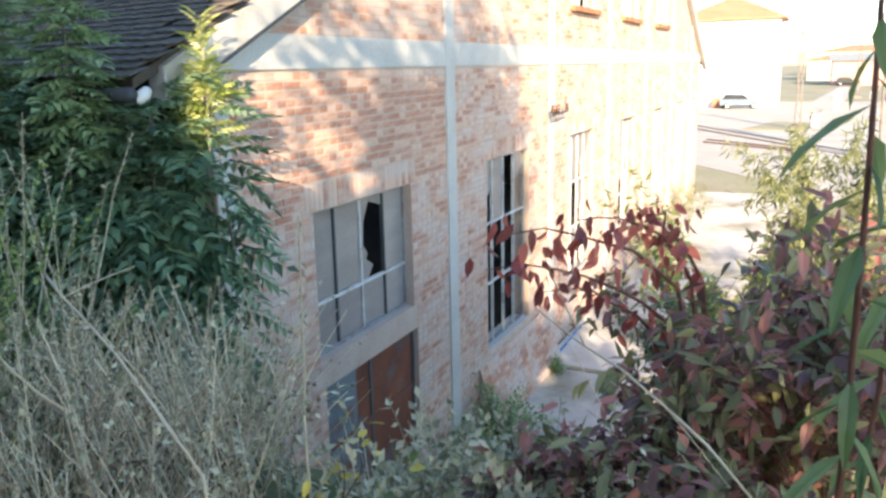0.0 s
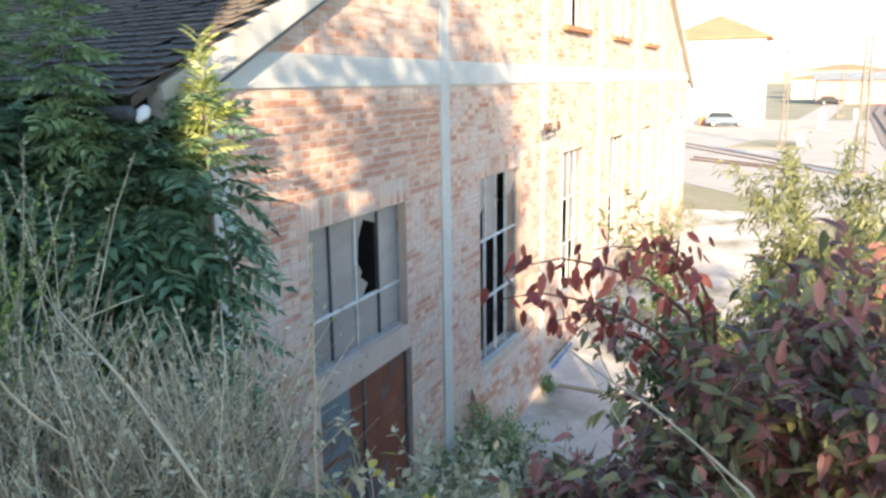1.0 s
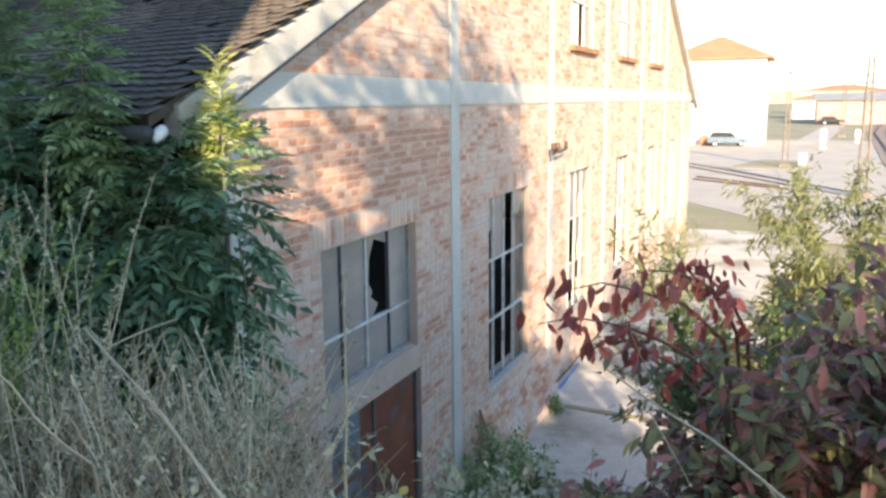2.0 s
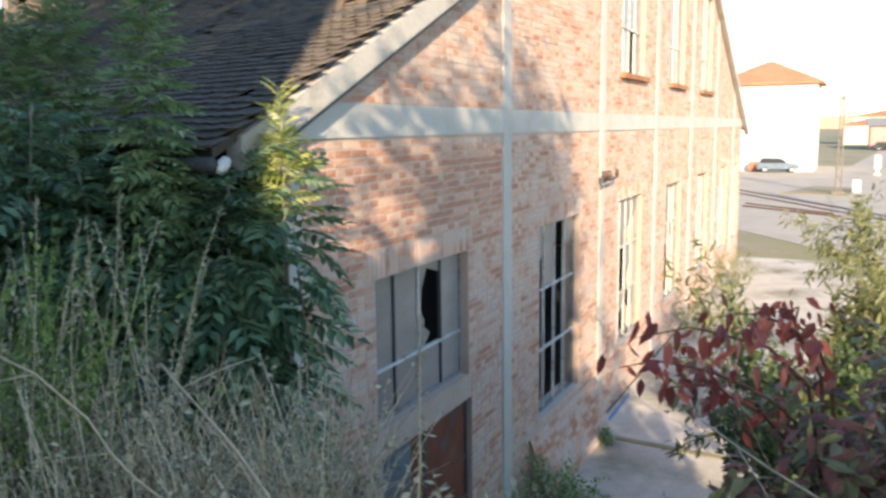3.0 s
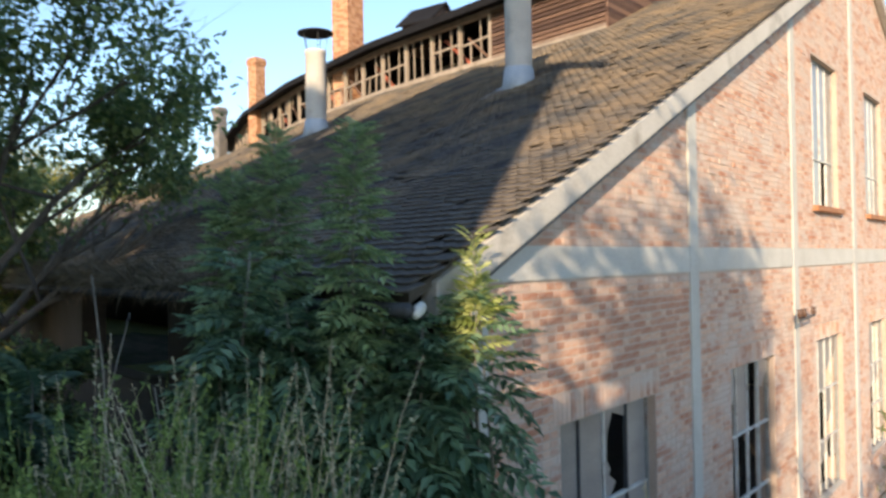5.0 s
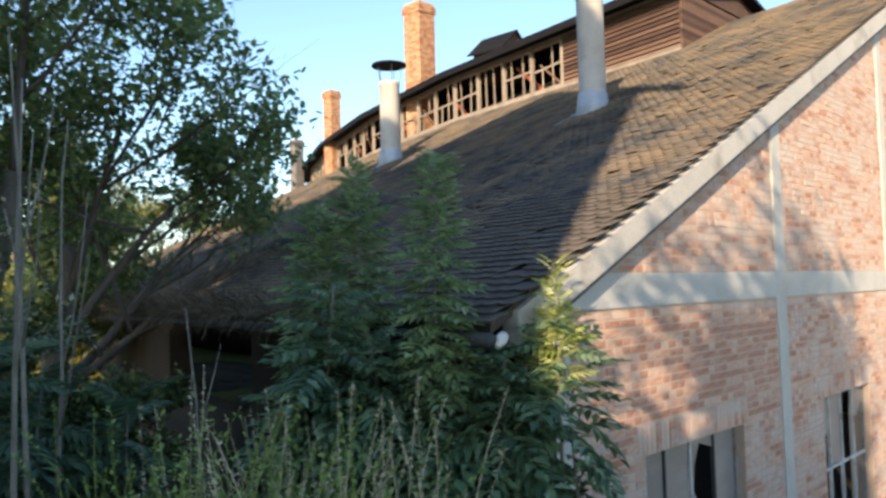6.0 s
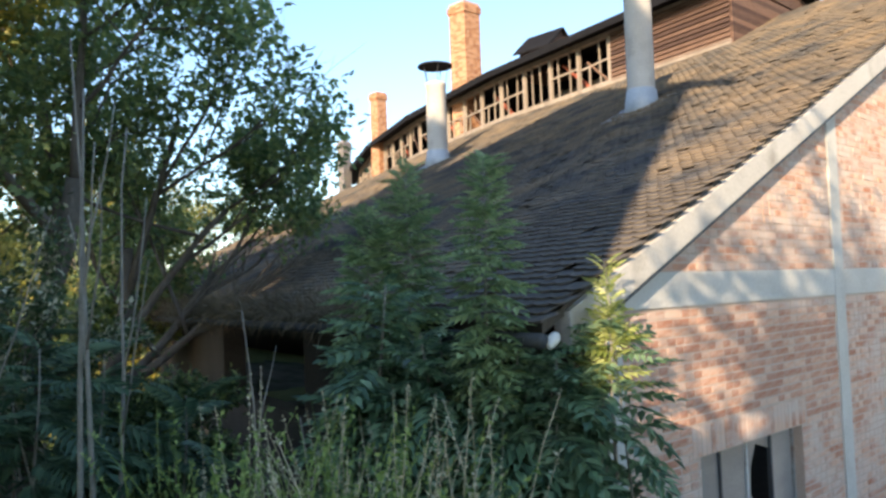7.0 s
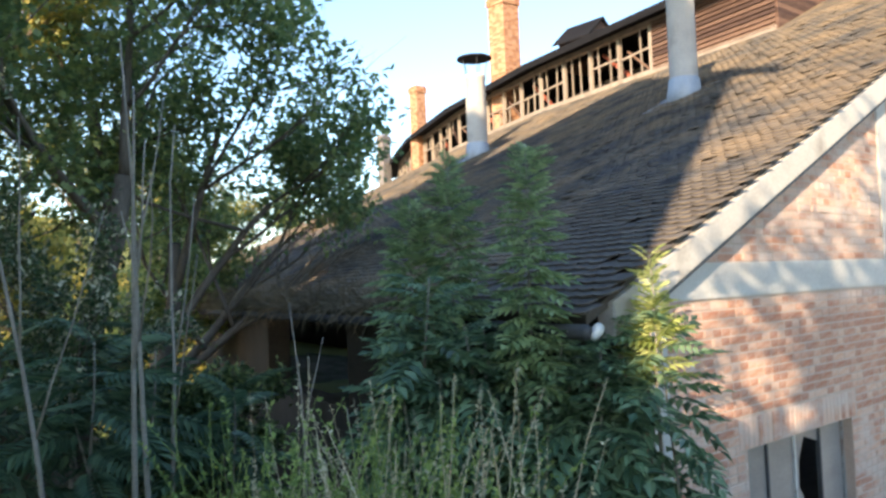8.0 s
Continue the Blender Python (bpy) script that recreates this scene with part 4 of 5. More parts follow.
weed_patch("green_weeds", "low bright green weeds and grass on the bank", (-8.3, -5.8, 0.2, 2.6), 1900, 24, (0.3, 0.6), (M_grass, M_grass), lean=0.5, per=20, leaf_size=0.055, leaf="lance")
weed_patch("green_weeds", "tall bright green weeds on top of the bank", (-8.7, -7.1, -0.5, 1.5), 700, 29, (0.4, 0.8), (M_grass, M_grass), lean=0.4, per=44, leaf_size=0.045, leaf="lance")
weed_patch("tall_seed_stalks", "tall pale seed stalks standing out of the weeds", (-7.6, -6.3, -1.2, 0.4), 80, 25, (1.0, 1.65), (M_dry, M_sage), lean=0.12, per=60, leaf_size=0.022, radius=0.004)
weed_patch("green_weeds", "tall yellow-green grass stalks in front of the sumac", (-7.7, -6.7, -0.9, 0.3), 230, 30, (0.85, 1.55), (M_grass, M_grass), lean=0.17, per=34, leaf_size=0.03, radius=0.0035, thin=0.0)


# ---- red-leaved shrub on the slope ----
def leafy_shrub(name, label, x, y, branches, seed, mat, size, kind="ovate", per=7, category="shrub", stem_mat=None, hang=-0.5, depth=2, mat2=None, share2=0.0, top=None, bend=0.35, spread=0.55, lift=0.15):
    """A shrub of arching, forking branches with hanging leaves. branches: (heading x, y, z, length, radius)."""
    g = np.random.default_rng(seed)
    z = (land(x, y) - 0.1) if top is None else top
    root = empty(name, label, category, (x, y, z))
    tips = []
    for hx, hy, hz, length, r in branches:
        m = Mesh()
        grow(m, (g.normal(0, 0.06), g.normal(0, 0.06), 0), (hx, hy, hz), length, r, depth, g, tips, bend, spread, (2, 4), lift, 6)
        part("branch", m, stem_mat or M_redstem, root, smooth=True)
    P = np.repeat(np.array([t[0] for t in tips]), per, axis=0)
    D = np.repeat(np.array([t[1] for t in tips]), per, axis=0)
    n = len(P)
    P = P + g.normal(0, 0.05, (n, 3))
    D = D * 0.5 + g.normal(0, 0.45, (n, 3)) + np.array([0, 0, hang])
    pick = g.uniform(0, 1, n) < share2
    S = size * g.uniform(0.6, 1.2, n)
    leaves("foliage", kind, P[~pick], D[~pick], S[~pick], mat, root, jitter=0.5, g=g)
    if pick.any():
        leaves("foliage", kind, P[pick], D[pick], S[pick], mat2, root, jitter=0.5, g=g)
    return root


leafy_shrub("red_shrub", "crimson autumn shrub with hanging pointed leaves", -5.83, -3.84, [(0.25, 0.1, 1.2, 0.86, 0.012), (-0.3, 0.1, 1.3, 0.82, 0.012), (0.15, -0.35, 1.3, 0.86, 0.012), (0.0, 0.3, 1.3, 0.82, 0.012), (-0.2, -0.3, 1.2, 0.84, 0.011), (0.4, -0.1, 1.1, 0.82, 0.012), (0.1, -0.6, 1.2, 0.86, 0.012)],
            31, M_leaf_red, 0.095, per=9, mat2=M_leaf_olive, share2=0.42)
leafy_shrub("red_shrub", "dark red shrub, its leaves turning olive", -6.35, -4.2, [(-0.1, 0.2, 1.2, 0.66, 0.012), (0.3, -0.2, 1.2, 0.7, 0.012), (-0.3, -0.2, 1.2, 0.62, 0.011), (0.1, 0.3, 1.2, 0.66, 0.011)],
            32, M_leaf_red, 0.09, per=8, mat2=M_leaf_olive, share2=0.5)

leafy_shrub("red_shrub", "low purple-red shrub on the edge of the slope", -6.55, -3.4, [(0.1, 0.35, 0.9, 0.36, 0.009), (-0.3, 0.1, 0.9, 0.34, 0.009), (0.3, -0.1, 1.0, 0.38, 0.009), (-0.1, -0.3, 1.0, 0.36, 0.009)],
            42, M_leaf_red, 0.085, per=5, mat2=M_leaf_olive, share2=0.3)
leafy_shrub("olive_shrub", "small shrub with broad olive-green leaves", -7.42, -3.22, [(0.1, 0.2, 1.0, 0.42, 0.007), (-0.2, 0.0, 1.0, 0.40, 0.007), (0.1, -0.25, 1.0, 0.42, 0.007)],
            43, M_leaf_olive, 0.085, per=2, mat2=M_leaf_near, share2=0.4, depth=1)


def red_arms(x, y, arms, seed):
    """Long thin branches that reach out level, with leaves hanging from their outer half."""
    g = np.random.default_rng(seed)
    z = land(x, y) - 0.05
    root = empty("red_shrub", "red shrub with long level branches of hanging scarlet leaves", "shrub", (x, y, z))
    P, D, S = [], [], []
    for tx, ty, tz in arms:
        mid = np.array([(x * 0.72 + tx * 0.28) - x, (y * 0.72 + ty * 0.28) - y, tz - 0.3 - z])
        tip = np.array([tx - x, ty - y, tz - z])
        pts = [np.zeros(3), mid * np.array([0.4, 0.4, 0.55]), mid]
        for i in range(1, 7):
            pts.append(mid + (tip - mid) * i / 6 + np.array([0, 0, 0.09 * math.sin(math.pi * i / 6)]) + g.normal(0, 0.012, 3))
        part("branch", Mesh().tube(pts, [0.009 - 0.0009 * i for i in range(9)], 6), M_redstem, root, smooth=True)
        for _ in range(34):
            f = g.uniform(0, 1) ** 0.7 * 5.99
            i = int(f)
            P.append(pts[2 + i] + (pts[3 + i] - pts[2 + i]) * (f - i) + g.normal(0, 0.035, 3))
            D.append(np.array([0, 0, -1.0]) + g.normal(0, 0.5, 3))
            S.append(0.07 * g.uniform(0.6, 1.2))
    leaves("foliage", "ovate", np.array(P), np.array(D), np.array(S), M_leaf_scarlet, root, up=(-0.8, -0.3, 0.2), jitter=0.5, g=g)
    return root


red_arms(-6.0, -3.75, [(-7.08, -3.26, 4.27), (-6.9, -3.14, 4.12), (-6.8, -3.38, 4.28), (-6.6, -3.2, 3.98), (-6.5, -3.5, 4.25)], 39)
leafy_shrub("olive_shrub", "low shrub of mixed red and grey-green leaves", -6.95, -3.85, [(0.2, 0.2, 0.7, 0.36, 0.009), (-0.3, 0.3, 0.6, 0.32, 0.008), (0.3, -0.3, 0.7, 0.36, 0.008), (-0.1, -0.4, 0.6, 0.34, 0.008)],
            33, M_leaf_olive, 0.06, per=5, mat2=M_leaf_red, share2=0.35)
leafy_shrub("green_bush", "dark green bush on the slope before the yard", -2.9, -3.62, [(-0.02, 0.0, 1.7, 1.25, 0.03), (0.1, -0.05, 1.7, 1.3, 0.03), (0.0, -0.15, 1.7, 1.2, 0.03), (-0.08, -0.05, 1.7, 1.0, 0.028)],
            34, M_leaf_bush, 0.085, kind="simple", per=14, hang=-0.1, depth=3, stem_mat=M_bark, spread=0.32, lift=0.7)
leafy_shrub("willow_bush", "sunlit yellow-green willow bush with narrow leaves", 0.4, -4.3, [(-0.3, 0.2, 1.4, 2.1, 0.04), (0.3, 0.1, 1.4, 2.2, 0.04), (0.0, -0.4, 1.2, 2.2, 0.04), (-0.5, -0.2, 1.1, 1.7, 0.035), (0.5, 0.3, 1.1, 1.6, 0.035), (0.4, -0.5, 1.1, 1.8, 0.035)],
            35, M_leaf_willow, 0.15, kind="lance", per=12, hang=-0.45, depth=3, stem_mat=M_bark)
leafy_shrub("willow_bush", "sunlit pale green willow bush in the yard", 2.4, -5.6, [(-0.3, 0.2, 1.4, 2.0, 0.04), (0.3, 0.1, 1.4, 2.1, 0.04), (0.0, -0.4, 1.2, 2.1, 0.04), (-0.4, 0.4, 1.1, 1.6, 0.035), (0.5, 0.1, 1.1, 1.6, 0.035)],
            36, M_leaf_willow, 0.15, kind="lance", per=11, hang=-0.45, depth=3, stem_mat=M_bark)
for i, (x, y, s) in enumerate(((-0.55, -0.45, 0.6), (0.3, -0.45, 0.6), (0.95, -0.55, 0.42), (3.4, -0.2, 0.2), (-0.9, -0.6, 0.4), (10.5, -0.5, 0.9), (14.0, -0.8, 1.2), (17.5, -0.6, 1.0))):
    leafy_shrub("wall_bush", "small green bush growing at the foot of the brick wall", x, y, [(g * 0.5, h * 0.5, 0.8, s, 0.01) for g, h in ((1, 0.2), (-1, 0.1), (0.2, 1), (0, -1), (0.5, -0.5))],
                50 + i, M_leaf_sapling if i < 5 else M_leaf_willow, 0.07, kind="simple", per=9, hang=0.0, depth=1, stem_mat=M_stem)


def near_weed(name, label, x, y, height, lean, seed, size, per, mat=None, stem=None):
    """A tall herb close by: one stem with narrow hanging leaves."""
    g = np.random.default_rng(seed)
    z = land(x, y) - 0.05
    root = empty(name, label, "weed", (x, y, z))
    pts, dd = stalk_path((0, 0, 0), (*lean, 1), height, g, 0.05, 8)
    off = np.array([lean[0] * height, lean[1] * height, height]) - pts[8]
    pts = [p + off * (i / 8) for i, p in enumerate(pts)]
    part("stem", Mesh().tube(pts, [0.007 * (1 - 0.7 * i / 8) for i in range(9)], 7), stem or M_redstem, root, smooth=True)
    P, D, S = [], [], []
    n = int(height * per)
    for i in range(n):
        s = 0.3 + 0.7 * (i + 0.5) / n
        j = min(7, int(s * 8))
        a = 2.4 * i
        P.append(pts[j] * (1 - s * 8 + j) + pts[j + 1] * (s * 8 - j))
        D.append((math.cos(a), math.sin(a), g.uniform(-1.6, -0.1)))
        S.append(size * g.uniform(0.7, 1.2))
    leaves("foliage", "lance", np.array(P), np.array(D), np.array(S), mat or M_leaf_near, root, jitter=0.2, g=g)
    return root


near_weed("tall_herb", "tall green herb with narrow hanging leaves and a reddish stem", -8.35, -4.043, 1.85, (0.02, 0.0), 61, 0.085, 30)
near_weed("tall_herb", "tall green herb beside the red shrub", -8.25, -4.085, 1.6, (0.0, 0.0), 62, 0.085, 24)

weed_patch("wall_weeds", "low green weeds at the foot of the wall and door", (-1.3, 0.8, -0.9, -0.1), 260, 26, (0.15, 0.4), (M_grass, M_leaf_bush), lean=0.5, per=16, leaf_size=0.07, thin=0.0)
weed_patch("slope_weeds", "mixed dry and green weeds on the slope under the shrubs", (-7.4, -4.2, -4.9, -3.2), 900, 27, (0.2, 0.6), (M_dry, M_sage), lean=0.5, per=12, leaf_size=0.045, thin=0.0)
weed_patch("slope_weeds", "grey-green weeds covering the edge of the bank", (-7.7, -5.0, -3.5, -2.5), 700, 44, (0.25, 0.55), (M_dry, M_sage), lean=0.5, per=16, leaf_size=0.045, thin=0.0)
weed_patch("slope_weeds", "green weeds on the slope under the shrubs", (-6.4, -2.6, -4.9, -3.0), 500, 28, (0.2, 0.5), (M_grass, M_leaf_olive), lean=0.5, per=12, leaf_size=0.07, thin=0.0)

leafy_shrub("grey_weed", "pale grey-green fuzzy weed hanging on the slope", -6.75, -3.5, [(-0.2, 0.1, 1.0, 0.3, 0.005), (0.2, 0.0, 1.0, 0.3, 0.005)], 40, M_sage, 0.03, kind="simple", per=5, hang=-0.2, depth=2, stem_mat=M_dry, category="weed")

# bare twigs that stand out of the weeds
def bare_twig(x, y, h, lean, seed, fork=0.6, r=0.012, label="thin bare grey-brown twig standing in the weeds"):
    g = np.random.default_rng(seed)
    z = land(x, y) - 0.05
    pts, dd = stalk_path((0, 0, 0), (*lean, 1), h, g, 0.02, 7)
    m = Mesh().tube(pts, [r * (1 - 0.75 * i / 7) for i in range(8)], 6)
    k = int(fork * 7)
    for j in range(1 if h < 2.2 else 2):
        k = max(2, k - (j > 0))
        p2, _ = stalk_path(pts[k], (lean[0] + 0.12 + g.normal(0, 0.3) * (j > 0), lean[1] - 0.05 + g.normal(0, 0.3) * (j > 0), 1), h * (1 - fork) * 0.8, g, 0.0, 4)
        m.tube(p2, [r * 0.45 * (1 - 0.6 * i / 4) for i in range(5)], 5)
    ob = part("bare_twig", m, M_stem, None, smooth=True)
    ob.location = (x, y, z)
    return tagged(ob, label, "twig")


bare_twig(-6.8, 0.72, 1.9, (0.0, 0.0), 71)
bare_twig(-6.45, 0.7, 1.35, (0.04, 0.0), 72)
bare_twig(-6.9, 0.2, 1.2, (-0.1, 0.1), 73, r=0.008)
bare_twig(-7.45, 1.75, 3.3, (0.0, 0.0), 74, 0.6, 0.024, "tall bare grey sapling stem by the trees")
bare_twig(-7.28, 1.9, 3.7, (0.02, 0.02), 75, 0.6, 0.022, "tall bare grey sapling stem by the trees")
bare_twig(-7.0, 2.3, 3.3, (0.10, 0.0), 76, 0.5, 0.02, "slanting bare grey sapling stem by the trees")
bare_twig(-7.9, 2.0, 3.8, (-0.03, 0.05), 77, 0.5, 0.02, "tall bare grey sapling stem by the trees")

# ferny saplings under the trees, in the darkened leaf colour
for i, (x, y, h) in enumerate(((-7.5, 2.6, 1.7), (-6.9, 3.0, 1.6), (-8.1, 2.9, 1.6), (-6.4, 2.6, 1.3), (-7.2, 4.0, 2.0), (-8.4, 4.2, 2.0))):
    pinnate_shrub("tree_of_heaven_sapling", "sapling with long feathered leaves, shade put into their colour", x, y, [(0, 0, 0.05, 0.0, h, 0.02), (0.1, 0.1, -0.1, 0.1, h * 0.8, 0.016)], 80 + i, M_leaf_shaded, 0.75, kind="frond", per=9, first=0.45, category="sapling")
leafy_shrub("pale_bush", "dusky bush with pale flower heads", -7.6, 4.6, [(-0.3, 0.2, 1.2, 1.6, 0.03), (0.3, 0.1, 1.2, 1.7, 0.03), (0.0, -0.4, 1.1, 1.6, 0.03), (-0.6, -0.2, 1.0, 1.5, 0.03), (0.6, -0.2, 0.9, 1.5, 0.03)], 87, M_leaf_bush, 0.07, kind="simple", per=16, hang=0.0, depth=3, stem_mat=M_bark, mat2=M_sage, share2=0.3)
for i, (x, y) in enumerate(((-5.9, 4.3), (-5.2, 6.5), (-6.6, 6.2), (-4.6, 9.5), (-8.8, 6.0))):
    leafy_shrub("thicket_bush", "dense green thicket beside the shed wall", x, y, [(-0.3, 0.2, 1.2, 0.8, 0.03), (0.3, 0.1, 1.2, 0.85, 0.03), (0.0, -0.4, 1.1, 0.8, 0.03), (-0.5, -0.2, 1.0, 0.75, 0.03)], 90 + i, M_leaf_bush, 0.08, kind="simple", per=14, hang=0.0, depth=3, stem_mat=M_bark, mat2=M_leaf_tree, share2=0.3)


def eave_growth(seed):
    """Dry grass and moss that hangs over the eave."""
    g = np.random.default_rng(seed)
    root = empty("eave_grass", "brown dry grass hanging over the mossy eave", "grass", p3(XE, 0, roof_z(XE), 3.0), kind="stuff")
    o = np.array(root.location)
    n = 4800
    a, b = np.array(plan(XE, 0, 2.6)), np.array(plan(XE, 1))
    f = g.uniform(0, 0.62, n)
    xp = g.uniform(-0.16, 0.5, n) * g.uniform(0, 1, n)
    P = np.stack([a[0] + (b[0] - a[0]) * f + xp, a[1] + (b[1] - a[1]) * f, roof_z(XE) + PITCH * xp + 0.04], axis=1) - o
    D = np.stack([g.normal(-0.5, 0.5, n), g.normal(-0.1, 0.6, n), g.normal(-0.1, 0.6, n)], axis=1)
    leaves("grass_blades", "blade", P, D, g.uniform(0.15, 0.4, n), M_dry_dark, root, g=g)
    m = Mesh()
    for _ in range(70):
        s, r = g.uniform(0, 0.6), g.uniform(0.08, 0.2)
        q = a + (b - a) * s
        m.tube([(q[0] - o[0] + g.uniform(0, 0.25), q[1] - o[1], roof_z(XE) - o[2] - 0.05), (q[0] - o[0] + 0.1, q[1] - o[1] + 0.05, roof_z(XE) - o[2] + r * 0.6)], [r, r * 0.3], 7)
    part("moss", m, M_moss, root, smooth=True)


eave_growth(98)


def fallen_stalk(a, b, r, label):
    """A long dry stem leaning through the weeds, with side twigs."""
    g = np.random.default_rng(int(abs(a[0]) * 100))
    a, b = np.array(a), np.array(b)
    pts = [a + (b - a) * i / 6 + np.array([0, 0, 0.05 * math.sin(math.pi * i / 6)]) + g.normal(0, 0.008, 3) for i in range(7)]
    low = np.array([b[0], b[1], land(b[0], b[1]) - 0.03])
    pts.append(low + (b - a) * 0.15 * np.array([1, 1, 0]))
    m = Mesh().tube([p - low for p in pts], [r * (0.5 + 0.5 * i / 7) for i in range(8)], 6)
    for i in (1, 2, 3, 4):
        q, _ = stalk_path(pts[i] - low, g.normal(0, 0.7, 3) + np.array([0, 0, 0.4]), 0.22, g, 0.1, 3)
        m.tube(q, [r * 0.4, r * 0.35, r * 0.3, r * 0.2], 4)
    ob = part("dry_stem", m, M_dry, None, smooth=True)
    ob.location = low
    return tagged(ob, label, "stem")


fallen_stalk((-7.48, -1.95, 4.15), (-7.62, -2.62, 3.72), 0.006, "long pale dry stem slanting through the weeds")
fallen_stalk((-7.35, -3.42, 4.16), (-7.76, -3.95, 4.0), 0.0035, "thin pale dry stem slanting under the red shrub")
fallen_stalk((-7.7, -1.6, 4.2), (-7.3, -1.75, 3.6), 0.006, "pale dry stem among the weeds")
leafy_shrub("yellow_sprig", "small sprig with yellow autumn leaves", -7.28, -2.78, [(0.0, 0.1, 1.0, 0.45, 0.006), (0.15, -0.05, 1.0, 0.38, 0.005)], 38, M_leaf_yellow, 0.07, per=1, depth=1, category="sprig")
near_weed("seed_stalk", "pale seed stalk standing before the brick wall", -7.05, -2.58, 1.3, (0.0, 0.0), 63, 0.03, 60, M_sage, M_dry)

# ---- trees to the side of the shed ----
def roofward(x, y, z):
    """The crowns end raggedly before the shed roof, and reach a little over it low down."""
    edge = -2.6 + 0.64 * (y - 7.0) + (1.35 if z < 7.8 else 0.0)
    return x < edge + 1.2 * noise.noise(Vector((x * 0.8, y * 0.8, z * 0.8)))


tree("oak_tree", "broad green tree with orange-lit trunk behind the saplings", -6.3, 7.2, 9.5, 0.2, (0.10, -0.05, 1), 101, M_leaf_tree, "lobed", 0.125, 17, spread=0.8, clear=4.0, cluster=0.16, inside=roofward)
tree("oak_tree", "leafy green tree leaning over the shed roof", -4.0, 11.2, 7.0, 0.15, (0.30, 0.0, 1), 102, M_leaf_tree, "lobed", 0.13, 24, spread=0.7, clear=3.4, cluster=0.16)
tree("oak_tree", "green tree with bare outer twigs over the roof", -5.2, 8.6, 9.5, 0.16, (0.05, -0.05, 1), 115, M_leaf_tree, "lobed", 0.125, 17, spread=0.75, clear=4.0, cluster=0.16, inside=roofward)
tree("oak_tree", "sunlit yellow-green tree at the wood's edge", -8.8, 9.5, 9.5, 0.22, (0.0, 0.0, 1), 103, M_leaf_autumn, "lobed", 0.14, 14, clear=2.5, cluster=0.16)
tree("oak_tree", "young green tree between the trunks", -8.3, 6.6, 7.5, 0.12, (-0.05, 0, 1), 104, M_leaf_tree, "lobed", 0.12, 16, clear=2.8, cluster=0.15)
# Out of view: added up-sun to keep the wall pier in shade.
tree("oak_tree", "unseen dense green tree along the bank, added to shade the outer wall", -12.5, 5.0, 6.3, 0.15, (0, 0, 1), 116, M_leaf_tree, "lobed", 0.16, 20, spread=0.6, clear=0.6, cluster=0.25)

# bare outer twigs of the tree by the roof
twig_tree = bpy.data.objects["oak_tree.002"]
gb = np.random.default_rng(120)
bare, ends = Mesh(), []
base = np.array(twig_tree.location)
for start, head, length in (((-2.95, 7.65, 8.1), (0.85, -0.5, 0.3), 0.9), ((-2.9, 7.75, 7.55), (0.85, -0.5, 0.15), 0.7)):
    grow(bare, np.array(start) - base, head, length, 0.03, 2, gb, ends, 0.3, 0.5, (1, 3), 0.2, 5)
part("bare_branch", bare, M_bark, twig_tree, "leafless outer twigs", smooth=True)

for i, (x, y, h, mt) in enumerate(((-3.5, 22, 8, M_leaf_autumn), (-7, 20, 9, M_leaf_tree), (1.5, 30, 8, M_leaf_autumn), (-1.5, 17, 5, M_leaf_autumn), (-11, 16, 10, M_leaf_autumn), (6, 38, 8, M_leaf_tree), (-5, 34, 9, M_leaf_autumn), (-14, 26, 11, M_leaf_tree), (8.3, 55.9, 13, M_leaf_autumn), (10.7, 55.2, 13, M_leaf_autumn), (13.2, 54.3, 13, M_leaf_autumn), (15.7, 53.2, 13, M_leaf_autumn), (18.4, 52, 12, M_leaf_autumn), (20.9, 50.7, 11, M_leaf_tree), (2, 44, 9, M_leaf_autumn))):
    tree("woodland_tree", "sunlit yellow-green tree on the slope behind", x, y, h, 0.18, (0, 0, 1), 110 + i, mt, size=0.22, per_tip=9, depth=4, first=0.36, cluster=0.35)

# unseen trees and house blocks behind the camera, added to shade bank and wall
a = radians(SUN_AZ)
ux, uy = np.array([math.cos(a), math.sin(a)]), np.array([-math.sin(a), math.cos(a)])


def shade_house(front, depth, s0, s1, over, eave, ridge):
    """An unseen steep, shallow gabled shade block behind the path: walls, two roof slopes with wide eaves, windows."""
    at = ux * -front + uy * (s0 + s1) / 2
    z = land(*at) - 0.3
    root = empty("shade_house", "unseen rendered block with a steep tile roof, added to shade the shed", "house", (at[0], at[1], z))
    up = math.tan(radians(SUN_EL)) * front - z
    w, half = eave + up, (s1 - s0) / 2
    rise = (ridge - eave) / (half + over)
    root.rotation_euler = (0, 0, a + math.pi / 2)
    wall = [(-half, 0), (half, 0), (half, w + over * rise - 0.2), (0, ridge + up - 0.2), (-half, w + over * rise - 0.2)]
    part("house_wall", Mesh().prism_y(wall, 0.0, depth), M_cream, root)
    for k in (-1, 1):
        e, r = k * (half + over), 0.0
        m = Mesh().slab([(e, -0.1, w), (r, -0.1, ridge + up), (r, depth + 0.1, ridge + up), (e, depth + 0.1, w)][::k], 0.2)
        part("house_roof", m, M_redroof, root)
    for x in (-1.5, 1.5):
        for zz in (2.0, 5.2, 8.4):
            wd = part("window", Mesh().box(x - 0.6, x + 0.6, -0.05, -0.003, zz, zz + 1.5), M_cream, root)
            part("pane", Mesh().box(x - 0.5, x + 0.5, -0.065, -0.052, zz + 0.1, zz + 1.4), M_dark, wd)
    return root


# Gable outline set from the shadow edge on the shed roof.
shade_house(15.0, 1.0, 1.79, 7.5, 0.78, 9.1, 13.9)
